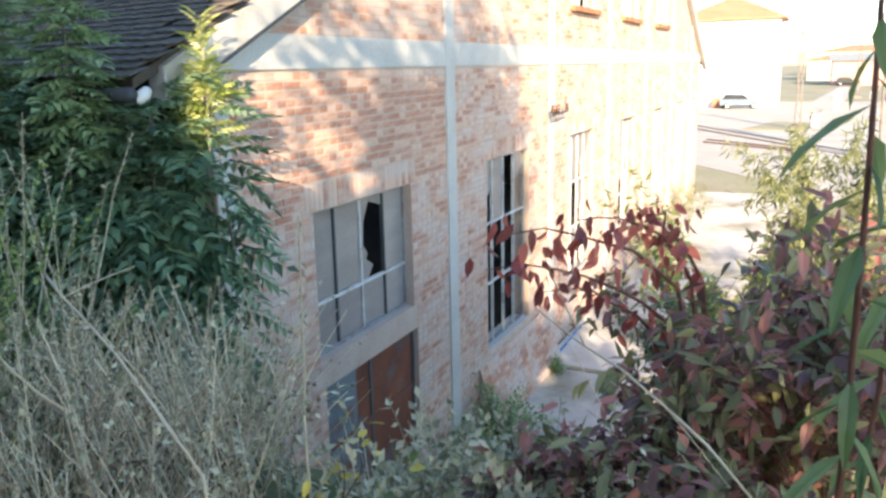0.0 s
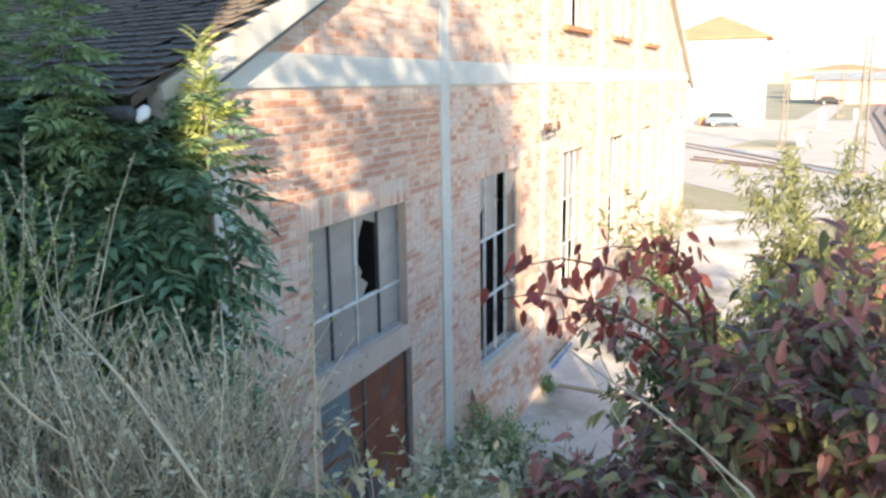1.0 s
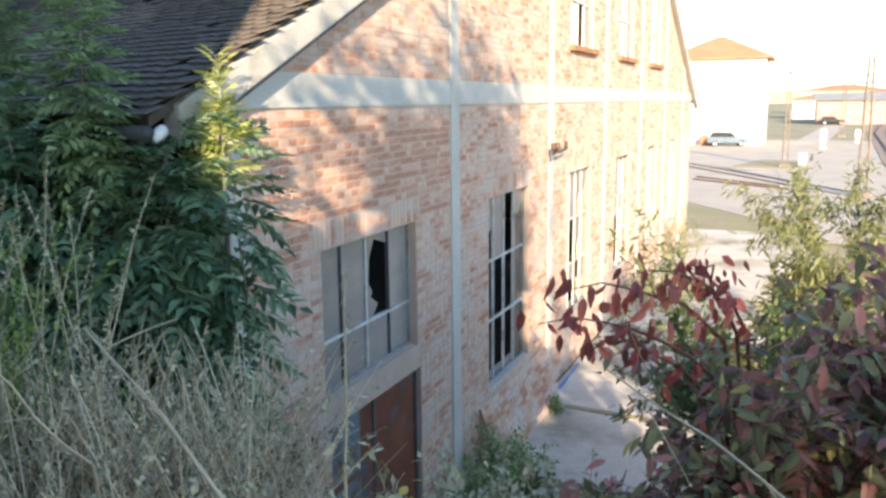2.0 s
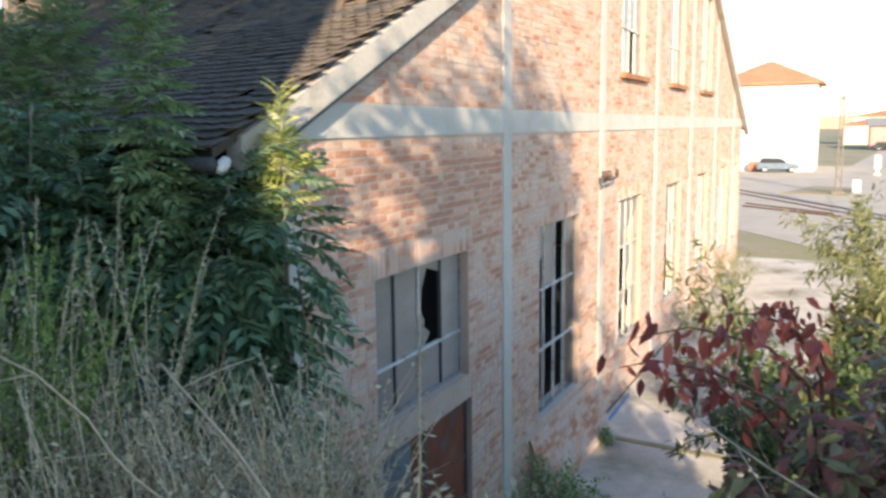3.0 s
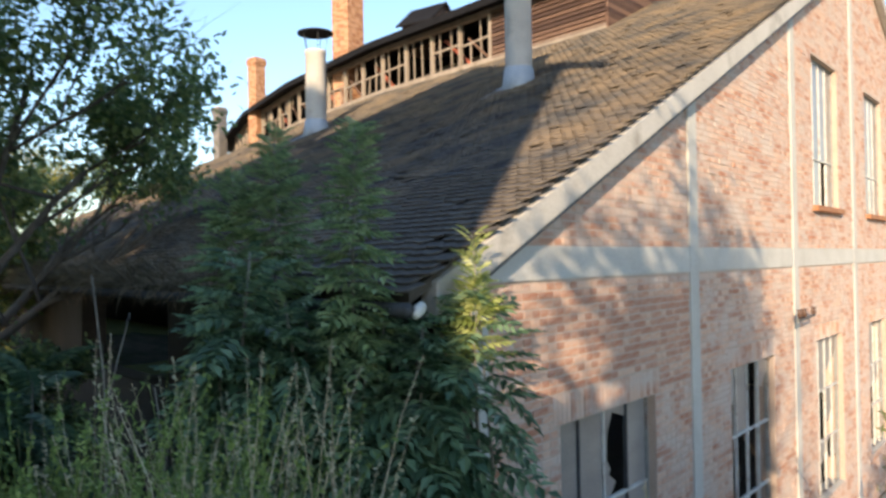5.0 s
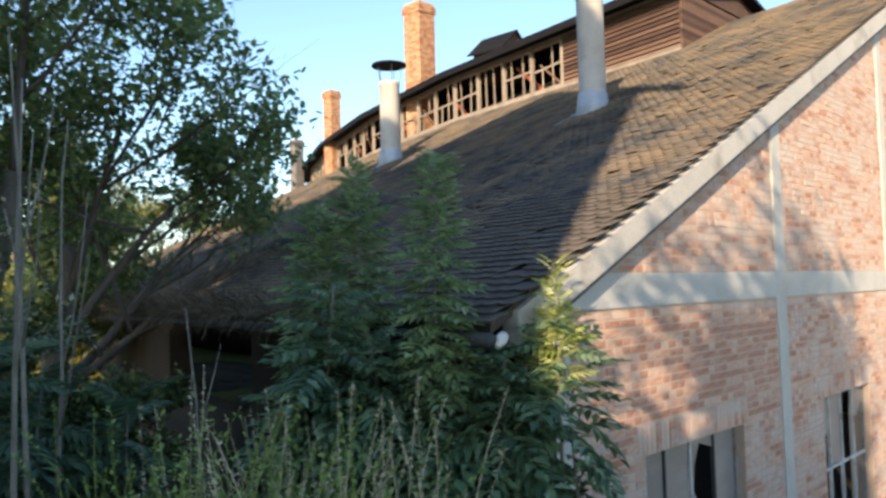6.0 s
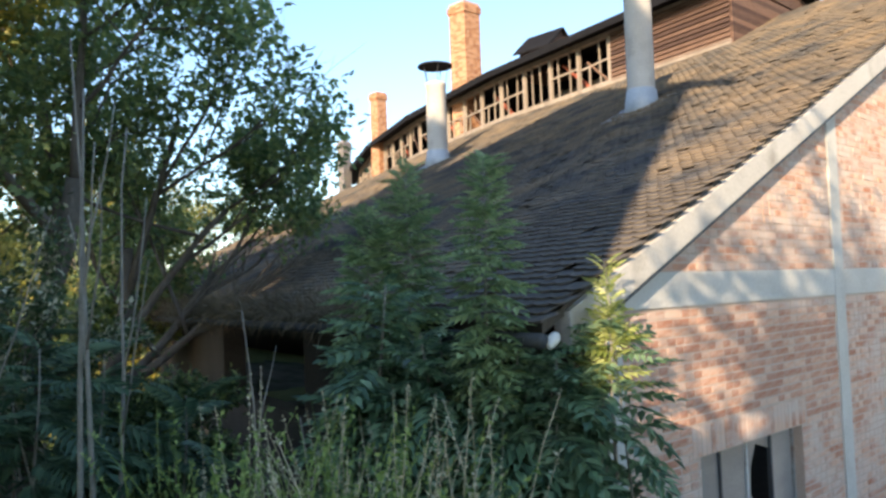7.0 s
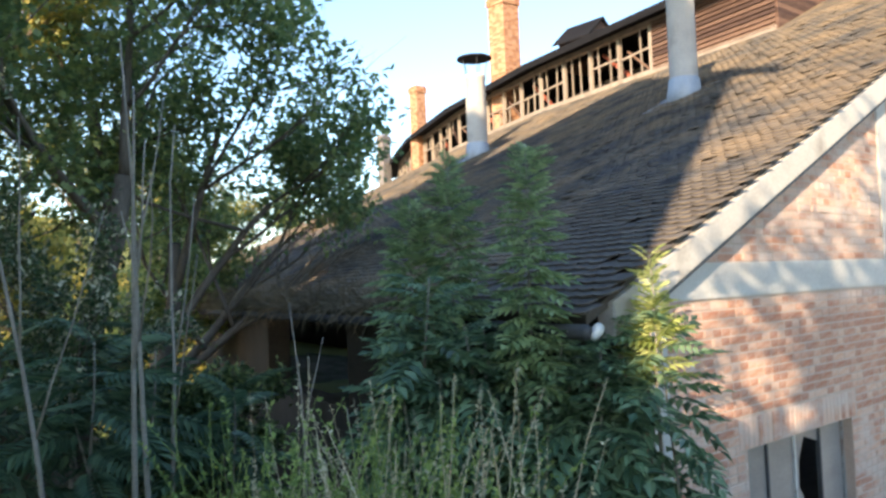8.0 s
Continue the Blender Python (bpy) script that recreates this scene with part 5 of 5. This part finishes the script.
# Narrow block added only to carry the roof shade on past the second vent.
shade_house(15.4, 1.2, 7.6, 9.4, 0.1, 11.9, 12.5)


def shade_crown(x, y, z):
    """Shapes the unseen crowns to dapple the wall only: sloped, clumped, with gaps."""
    q = np.array([x, y])
    s, h = float(q @ uy), z + math.tan(radians(SUN_EL)) * float(q @ ux)
    rag = noise.noise(Vector((x * 0.9, y * 0.9, z * 0.9)))
    if h > 6.5 - 1.82 * s + 0.8 * rag or s < -1.25 + 0.12 * max(0.0, h - 3.0) + 0.5 * rag:
        return False
    gap = noise.noise(Vector((x * 1.5, y * 1.5, z * 1.5)))
    return gap > (0.08 if s > 0.75 and h > 2.6 else -0.3)


# Unseen trees, placed up-sun of the gable to cast the dappled shade.
for i, (s0, back, h) in enumerate(((-0.55, 13.0, 8.8), (0.1, 15.5, 8.5), (0.75, 14.0, 5.6), (1.3, 12.6, 3.6))):
    x, y = ux * -back + uy * s0
    tree("shade_tree", "unseen leafy tree on the bank, crown cut to dapple the wall", x, y, h, 0.14, (0, 0, 1), 130 + i, M_leaf_tree, size=0.19, per_tip=22, depth=4, first=0.38, inside=shade_crown, spread=0.5, cluster=0.3)

# ---- the yard, road, tracks ----
def strip(name, pts, width, z, mat, label, category, thick=0.02, kind="structure"):
    """A flat way along points, with a thickness."""
    pts = [np.array(p, float) for p in pts]
    m = Mesh()
    L, R = [], []
    for i, p in enumerate(pts):
        d = pts[min(i + 1, len(pts) - 1)] - pts[max(0, i - 1)]
        d /= np.linalg.norm(d)
        n = np.array([-d[1], d[0]])
        L.append(p + n * width / 2)
        R.append(p - n * width / 2)
    for i in range(len(pts) - 1):
        m.slab([(*R[i], z), (*R[i + 1], z), (*L[i + 1], z), (*L[i], z)], thick)
    ob = part(name, m, mat)
    return tagged(ob, label, category, kind=kind)


def flat(name, pts, z, mat, label, category, thick=0.02):
    ob = part(name, Mesh().slab([(x, y, z) for x, y in pts], thick), mat)
    return tagged(ob, label, category, kind="structure")


flat("yard", [(0.9, -0.045), (0.9, -4.2), (24, -4.6), (24, -0.045)], YARD + 0.03, M_yard, "worn pale concrete strip along the wall", "pavement", 0.2)
hose = part("blue_hose", Mesh().tube([(1.6, -0.16, YARD + 0.05), (2.4, -0.18, YARD + 0.05), (3.4, -0.15, YARD + 0.05), (4.6, -0.17, YARD + 0.05), (5.8, -0.14, YARD + 0.05)], [0.022] * 5, 8), M_blue, smooth=True)
tagged(hose, "thin blue plastic hose lying along the wall", "hose")
tagged(part("joint_strip", Mesh().bar((3.55, -0.5, YARD + 0.03), (3.3, -4.0, YARD + 0.03), 0.14, 0.03), M_meadow), "weedy joint across the concrete strip", "joint", kind="structure")
flat("meadow", [(24, 9), (24, -4.65), (3, -4.65), (3, -60), (300, -900), (1500, -900), (1500, 500), (200, 200), (60, 90), (40, 30)], YARD + 0.02, M_meadow, "dry meadow and gravel round the tracks", "ground", 0.3)
flat("gravel", [(26, -3.5), (40, -12), (100, -12), (100, 20), (60, 20), (44, 9)], YARD + 0.05, M_asphalt, "pale gravel yard before the white house", "yard", 0.02)
strip("road", [(22, -6.0), (40, -5.2), (60, -3.6), (90, -4.8), (160, -10)], 3.4, YARD + 0.08, M_asphalt, "pale dusty road past the tracks", "road")
flat("grass_island", [(54, -3.6), (62, -4.6), (64, -1.2), (55, 0.8)], YARD + 0.12, M_meadow, "dry grass island by the mast", "ground", 0.06)
strip("track_bed", [(20, -13.0), (60, -13.6), (120, -16.5), (300, -34)], 7.5, YARD + 0.10, M_ballast, "brown ballast bed of the railway", "track bed", 0.06)


def rails(off, seed):
    root = empty("railway_track", "rusty rails on the brown ballast", "track", (20, -13 + off, YARD), group="railway tracks")
    base = [np.array(p, float) for p in ((20, -13.0), (60, -13.6), (120, -16.5), (300, -34))]
    for g in (-0.72, 0.72):
        m = Mesh()
        for a, b in zip(base, base[1:]):
            m.bar((a[0] - 20, a[1] + 13 + g, 0.20), (b[0] - 20, b[1] + 13 + g, 0.20), 0.07, 0.15)
        part("rail", m, M_rail, root)
    return root


for off in (-2.2, 2.2):
    rails(off, 0)
spur = empty("railway_track", "rusty sunken spur rails crossing the gravel", "track", (40, -1.4, YARD), group="railway tracks")
for g in (0.0, 1.43):
    part("rail", Mesh().bar((g * 1.0, -2.0 + g * .3, 0.08), (4.6 + g * 1.3, 3.6, 0.08), 0.09, 0.12), M_rail, spur)
for g in (0.0, 1.43):
    part("rail", Mesh().bar((-2.0, -6.0 + g, 0.08), (26.0, 10.0 + g, 0.08), 0.07, 0.1), M_rail, spur)


# ---- the white house and the far yard ----
def box_house(name, label, x0, x1, y0, y1, z1, roof_h, wall, roofm, hip=True, over=0.6, windows=()):
    root = empty(name, label, "house", ((x0 + x1) / 2, (y0 + y1) / 2, YARD))
    cx, cy, hx, hy = (x0 + x1) / 2, (y0 + y1) / 2, (x1 - x0) / 2, (y1 - y0) / 2
    H = z1 - YARD
    part("house_wall", Mesh().box(-hx, hx, -hy, hy, -0.2, H), wall, root)
    m = Mesh()
    a, b = hx + over, hy + over
    if hip:
        k = max(0.3, abs(b - a))
        r = [(-k if a > b else 0, -k if b > a else 0), (k if a > b else 0, k if b > a else 0)]
        vs = [(-a, -b, H), (a, -b, H), (a, b, H), (-a, b, H), (r[0][0], r[0][1], H + roof_h), (r[1][0], r[1][1], H + roof_h), (-a, -b, H - 0.18), (a, -b, H - 0.18), (a, b, H - 0.18), (-a, b, H - 0.18)]
        if b > a:
            fs = [(0, 1, 4), (1, 2, 5, 4), (2, 3, 5), (3, 0, 4, 5)]
        else:
            fs = [(0, 1, 5, 4), (1, 2, 5), (2, 3, 4, 5), (3, 0, 4)]
        fs += [(0, 6, 7, 1), (1, 7, 8, 2), (2, 8, 9, 3), (3, 9, 6, 0), (6, 9, 8, 7)]
    else:
        vs = [(-a, -b, H), (a, -b, H), (a, b, H), (-a, b, H), (0, -b, H + roof_h), (0, b, H + roof_h)]
        fs = [(0, 1, 4), (2, 3, 5), (0, 4, 5, 3), (1, 2, 5, 4), (0, 3, 2, 1)]
    part("house_roof", m.add(vs, fs), roofm, root)
    for side, u, z, w, h in windows:
        if side == "w":
            wdw = part("window", Mesh().box(-hx - 0.06, -hx + 0.05, u - w / 2 - 0.08, u + w / 2 + 0.08, z - 0.08, z + h + 0.08), M_cream, root)
            part("pane", Mesh().box(-hx - 0.075, -hx - 0.06, u - w / 2, u + w / 2, z, z + h), M_pinkwall, wdw)
        else:
            wdw = part("window", Mesh().box(u - w / 2 - 0.08, u + w / 2 + 0.08, -hy - 0.06, -hy + 0.05, z - 0.08, z + h + 0.08), M_cream, root)
            part("pane", Mesh().box(u - w / 2, u + w / 2, -hy - 0.075, -hy - 0.06, z, z + h), M_dark, wdw)
    return root


box_house("white_house", "tall plain white house with an orange hipped tile roof", 87, 97, -0.2, 10.2, 9.3, 2.6, M_white, M_redroof)
box_house("workshop", "long low brick workshop with a grey roof", 168, 190, -34, -6.8, 4.3, 1.6, M_pinkwall, M_grey_roof, False, windows=[("w", -11 + 3.6 * k, 0.4, 2.4, 2.9) for k in range(7)])
box_house("far_house", "low house with a red roof beyond the tracks", 215, 235, -14, -2, 4.6, 1.6, M_cream, M_redroof)
box_house("far_house", "long house with a red tile roof", 240, 262, -48, -16, 5.6, 1.8, M_white, M_redroof)
box_house("far_house", "distant house with a red roof", 290, 310, -30, -4, 7.2, 2.0, M_cream, M_redroof)


def mast(x, y, h, w, label, arms):
    """A tapered four-legged lattice mast."""
    root = empty("catenary_mast", label, "mast", (x, y, YARD))
    for i in (-1, 1):
        for j in (-1, 1):
            part("mast_leg", Mesh().bar((i * w, j * w, 0), (i * w * 0.45, j * w * 0.45, h), 0.07, 0.07), M_mast, root)
    n = int(h / 0.8)
    for k in range(n):
        f0, f1 = k / n, (k + 1) / n
        a0, a1 = w * (1 - 0.55 * f0), w * (1 - 0.55 * f1)
        s = 1 if k % 2 else -1
        part("lattice", Mesh().bar((-a0 * s, -a0, h * f0), (a1 * s, -a1, h * f1), 0.05, 0.05).bar((-a0, -a0 * s, h * f0), (-a1, a1 * s, h * f1), 0.05, 0.05)
             .bar((-a0 * s, a0, h * f0), (a1 * s, a1, h * f1), 0.05, 0.05), M_mast, root)
    for z, l in arms:
        part("arm", Mesh().bar((0, -l, z), (0, l, z), 0.08, 0.08), M_mast, root)
    part("foot", Mesh().box(-w - 0.2, w + 0.2, -w - 0.2, w + 0.2, -0.2, 0.3), M_mast, root)
    part("tip", Mesh().tube([(0, 0, h), (0, 0, h + 2.0)], [0.05, 0.02], 6), M_mast, root)
    return root


mast(37.6, -6.95, 7.2, 0.24, "pale lattice railway mast beside the road", [(5.8, 0.9), (4.9, 0.5)])
mast(56.0, -3.0, 7.2, 0.2, "slender lattice mast before the white house", [(6.4, 1.6), (6.9, 0.8)])
mast(110, -9.0, 7.0, 0.30, "distant lattice mast at the tracks", [(6.2, 1.5)])


def signal(x, y, h, label):
    root = empty("track_signal", label, "signal", (x, y, YARD), group="track signals")
    part("post", Mesh().tube([(0, 0, 0), (0, 0, h)], [0.12, 0.10], 8), M_white, root)
    part("signal_box", Mesh().box(-0.2, 0.2, -0.26, 0.26, h * 0.35, h), M_white, root, bevel=0.03)
    part("foot", Mesh().box(-0.25, 0.25, -0.3, 0.3, -0.1, 0.3), M_conc, root, bevel=0.03)
    return root


signal(81, -6.1, 2.0, "white track signal box on a post")
signal(95, -10.0, 1.5, "small white signal post by the rails")
signal(58, -4.2, 1.0, "short white concrete post by the road")


def car(x, y, yaw, paint, label):
    """A parked estate car: body, cabin glass, four wheels, lamps."""
    root = empty("parked_car", label, "car", (x, y, YARD + 0.05))
    root.rotation_euler = (0, 0, radians(yaw))
    prof = [(-2.1, 0.35), (2.1, 0.35), (2.15, 0.75), (1.9, 0.92), (1.0, 1.0), (-2.0, 1.02), (-2.15, 0.8)]
    m = Mesh().prism_y(prof, -0.85, 0.85)
    part("body", m, paint, root, bevel=0.06)
    cab = [(-1.95, 1.0), (0.95, 0.98), (0.35, 1.46), (-1.6, 1.5)]
    part("cabin", Mesh().prism_y(cab, -0.74, 0.74), M_dark, root, "dark car windows", bevel=0.05)
    part("car_roof", Mesh().prism_y([(-1.68, 1.46), (0.4, 1.44), (0.2, 1.53), (-1.45, 1.56)], -0.7, 0.7), paint, root, bevel=0.03)
    for wx in (-1.35, 1.35):
        for wy in (-0.8, 0.8):
            wh = part("wheel", Mesh().tube([(wx, wy - 0.1, 0.31), (wx, wy + 0.1, 0.31)], [0.31, 0.31], 14), M_tyre, root)
            part("rim", Mesh().tube([(wx, wy - 0.115, 0.31), (wx, wy + 0.115, 0.31)], [0.19, 0.19], 12), M_zinc, wh)
    for wy in (-0.6, 0.6):
        part("headlight", Mesh().box(2.08, 2.17, wy - 0.15, wy + 0.15, 0.66, 0.8), M_white, root)
    return root


car(84.8, 3.3, -78, M_carblue, "grey-blue estate car parked by the white house")
car(166, -9.5, -80, M_dark, "dark car parked before the workshop")
part_o = part("red_bin", Mesh().box(-0.7, 0.7, -0.6, 0.6, 0, 1.1), M_redroof, None, bevel=0.1)
part_o.location = (86.0, 5.6, YARD + 0.05)
tagged(part_o, "faded red container by the parked car", "container")
for i, (x, y, h) in enumerate(((180, 30, 12), (270, -60, 12), (320, 30, 14), (240, 14, 10), (340, -40, 13))):
    tree("far_tree", "distant tree beyond the tracks", x, y, h, 0.3, (0, 0, 1), 150 + i, M_leaf_tree, size=0.5, per_tip=6, depth=4, cluster=0.6)
hills = Mesh()
hv = []
for i in range(49):
    a = radians(-60 + 150 * i / 48)
    hv.append((900 * math.cos(a), 900 * math.sin(a), 12 + 8 * noise.noise(Vector((i * 0.3, 0, 0))) + 24 * ease(40, 90, -60 + 150 * i / 48)))
for p, q in zip(hv, hv[1:]):
    hills.add([(p[0], p[1], -2), (q[0], q[1], -2), q, p, (p[0] * 1.1, p[1] * 1.1, -2), (q[0] * 1.1, q[1] * 1.1, -2)], [(0, 1, 2, 3), (3, 2, 5, 4)])
tagged(part("far_hills", hills, M_hills), "low wooded hills on the horizon", "hills", kind="structure")

# ---- bricks of the gable wall, in courses ----
def brick_fits(x0, x1, z0, z1):
    if z1 > rake_z(x0) - 0.02 or z1 > rake_z(x1) - 0.02:
        return False
    if z1 > 4.74 and z0 < 5.035:
        return False
    return True


def wall_bricks():
    """Bricks (x0, x1, z0, z1) between the columns, cut at the openings; soldier courses over the windows."""
    g = random.Random(5)
    out = []
    H, J = 0.063, 0.011
    edges = [WALL_L + 0.195] + [v for x in COLS for v in (x - 0.135, x + 0.135)] + [WALL_R]
    soldiers = [(a - 0.12, b + 0.12, z1, z1 + 0.27) for a, b, _, z1 in WIN]
    for a, b, z0, z1 in soldiers:
        x = a
        while x < b - 0.04:
            out.append((x, min(x + 0.066, b), z0 + 0.004, z1 - 0.01))
            x += 0.078
    for a, b in zip(edges[::2], edges[1::2]):
        z, k = YARD, 0
        while z < 11.2:
            if 4.66 < z < 5.035:
                z = 5.04
            blocks = sorted([(p - 0.004, q + 0.004) for p, q, z0, z1 in OPEN + soldiers if z + H > z0 + 0.002 and z < z1 - 0.002 and q > a and p < b] + ([(-3.09, -1.05)] if a < -2 < b and 1.75 < z < 2.08 else []))
            spans, s = [], a
            for p, q in blocks:
                if p > s + 0.03:
                    spans.append((s, p))
                s = max(s, q)
            if s < b - 0.03:
                spans.append((s, b))
            for s0, s1 in spans:
                x = s0 - (0.135 if k % 2 else 0.0)
                i = 0
                while x < s1 - 0.02:
                    w = g.choice((0.12, 0.12, 0.24))
                    p, q = max(x, s0), min(x + w, s1)
                    if q - p > 0.035 and brick_fits(p, q, z, z + H):
                        out.append((p, q, z, z + H))
                    x += w + J
                    i += 1
            z += H + J
            k += 1
    return out, g


bricks, g = wall_bricks()
near = [b for b in bricks if -3.9 < b[0] < -0.2 and 3.5 < b[2] < 4.6]
picked = set(near[:300])
BV, BF = [], []
bm_cache = {}


def brick_verts(x0, x1, z0, z1, out):
    c = 0.005
    return [(x0, 0.016, z0), (x1, 0.016, z0), (x1, 0.016, z1), (x0, 0.016, z1), (x0 + c, out, z0 + c), (x1 - c, out, z0 + c), (x1 - c, out, z1 - c), (x0 + c, out, z1 - c)]


BQ = [(4, 5, 6, 7), (0, 1, 5, 4), (1, 2, 6, 5), (2, 3, 7, 6), (3, 0, 4, 7)]
for b in bricks:
    out = g.choice((0.009, 0.008, 0.0095, 0.007)) + (-0.006 if g.random() < 0.03 else 0.0)
    if b in picked:
        key = (round(b[1] - b[0], 3), round(b[3] - b[2], 3), out)
        if key not in bm_cache:
            m = Mesh()
            m.add(brick_verts(0, key[0], 0, key[1], out), BQ)
            bm_cache[key] = m.data("brick", M_brick)
        o = new("brick", bm_cache[key])
        o.location = (b[0], 0, b[2])
        o.parent = gable_wall
    else:
        n = len(BV)
        BV += brick_verts(*b, out)
        BF += [tuple(i + n for i in f) for f in BQ]
rest = arrays("wall_bricks", np.array(BV), np.array(BF), M_brick, gable_wall)
tagged(rest, "pale red bricks of the gable", kind="stuff")


# ---- roof tiles in overlapping rows ----
TV, TF = [], []
tile_mesh = {}
GAUGE, TW = 0.112, 0.155


def tile_shape(w, l, lift):
    """A round-ended flat tile in local axes: x along the row, y up the slope, z out."""
    t = 0.013
    n = 5
    v = []
    for i in range(n):
        f = i / (n - 1)
        d = 0.022 * (1 - (2 * f - 1) ** 2)
        v.append((w * f, -d, lift + t + 0.002 * math.sin(math.pi * f)))
    v += [(w, l, t * 0.4), (0, l, t * 0.4)]
    lower = [(w * i / (n - 1), -0.022 * (1 - (2 * i / (n - 1) - 1) ** 2), lift) for i in range(n)]
    v += lower
    f = [(0, 1, 5 + 1), (1, 2, 6), (2, 5, 6), (2, 3, 5), (3, 4, 5)]
    f += [(7 + i, 7 + i + 1, i + 1) for i in range(n - 1)] + [(7 + i, i + 1, i) for i in range(n - 1)]
    f += [(0, 6, 7), (4, 11, 5)]
    return v, f


gt = random.Random(9)
count = 0
for k in range(NS):
    hd = radians(SEG[k][1])
    u = Vector((math.cos(hd), math.sin(hd), 0))
    acr = Vector((math.sin(hd), -math.cos(hd), 0))
    rise = PITCH / math.sin(radians(PHI))
    up = (acr + Vector((0, 0, rise))).normalized()
    nrm = u.cross(up) * -1
    if nrm.z < 0:
        nrm = -nrm
    # step along the gable for one row
    step = GAUGE / math.sqrt(1 + rise * rise) / math.sin(radians(PHI))
    rows = int((XR - XE) / step)
    for r in range(rows):
        xp = XE + r * step
        if k > 0 and xp > XM + 0.3 or xp > XR - 0.1:
            break
        a, b = Vector(p3(xp, k, roof_z(xp), -0.17)), Vector(p3(xp, k + 1, roof_z(xp)))
        if k > 0:
            a = Vector(p3(xp, k, roof_z(xp)))
        length = (b - a).length
        n = int(length / TW)
        for i in range(n):
            s = i * TW + (TW / 2 if r % 2 else 0) + gt.uniform(-0.003, 0.003)
            if s + TW > length + 0.1:
                continue
            if gt.random() < 0.004:
                continue
            lift = 0.016 + gt.uniform(-0.003, 0.006) + (0.02 if gt.random() < 0.02 else 0)
            slip = gt.uniform(-0.016, 0.016) - (0.05 if gt.random() < 0.015 else 0)
            wig = gt.uniform(-0.012, 0.012)
            o = a + u * s + up * slip
            near_tile = k == 0 and r < 26 and s < 2.0
            if near_tile and count < 300:
                count += 1
                if "t" not in tile_mesh:
                    m = Mesh()
                    m.add(*tile_shape(TW - 0.001, GAUGE + 0.06, 0.024))
                    tile_mesh["t"] = m.data("roof_tile", M_tile)
                ob = new("roof_tile", tile_mesh["t"])
                R = Matrix((u, up, nrm)).transposed().to_4x4()
                ob.matrix_basis = Matrix.Translation(o) @ R @ Matrix.Rotation(wig, 4, "Z")
                ob.parent = roof
            else:
                v, f = tile_shape(TW - 0.001, GAUGE + 0.06, lift)
                base = len(TV)
                for x, y, z in v:
                    q = o + u * (x - wig * y) + up * (y + wig * x) + nrm * z
                    TV.append((q.x, q.y, q.z))
                TF += [tuple(j + base for j in t) for t in f]
tiles = arrays("roof_tiles", np.array(TV), np.array(TF), M_tile, roof)
tagged(tiles, "dark weathered flat roof tiles", kind="stuff")
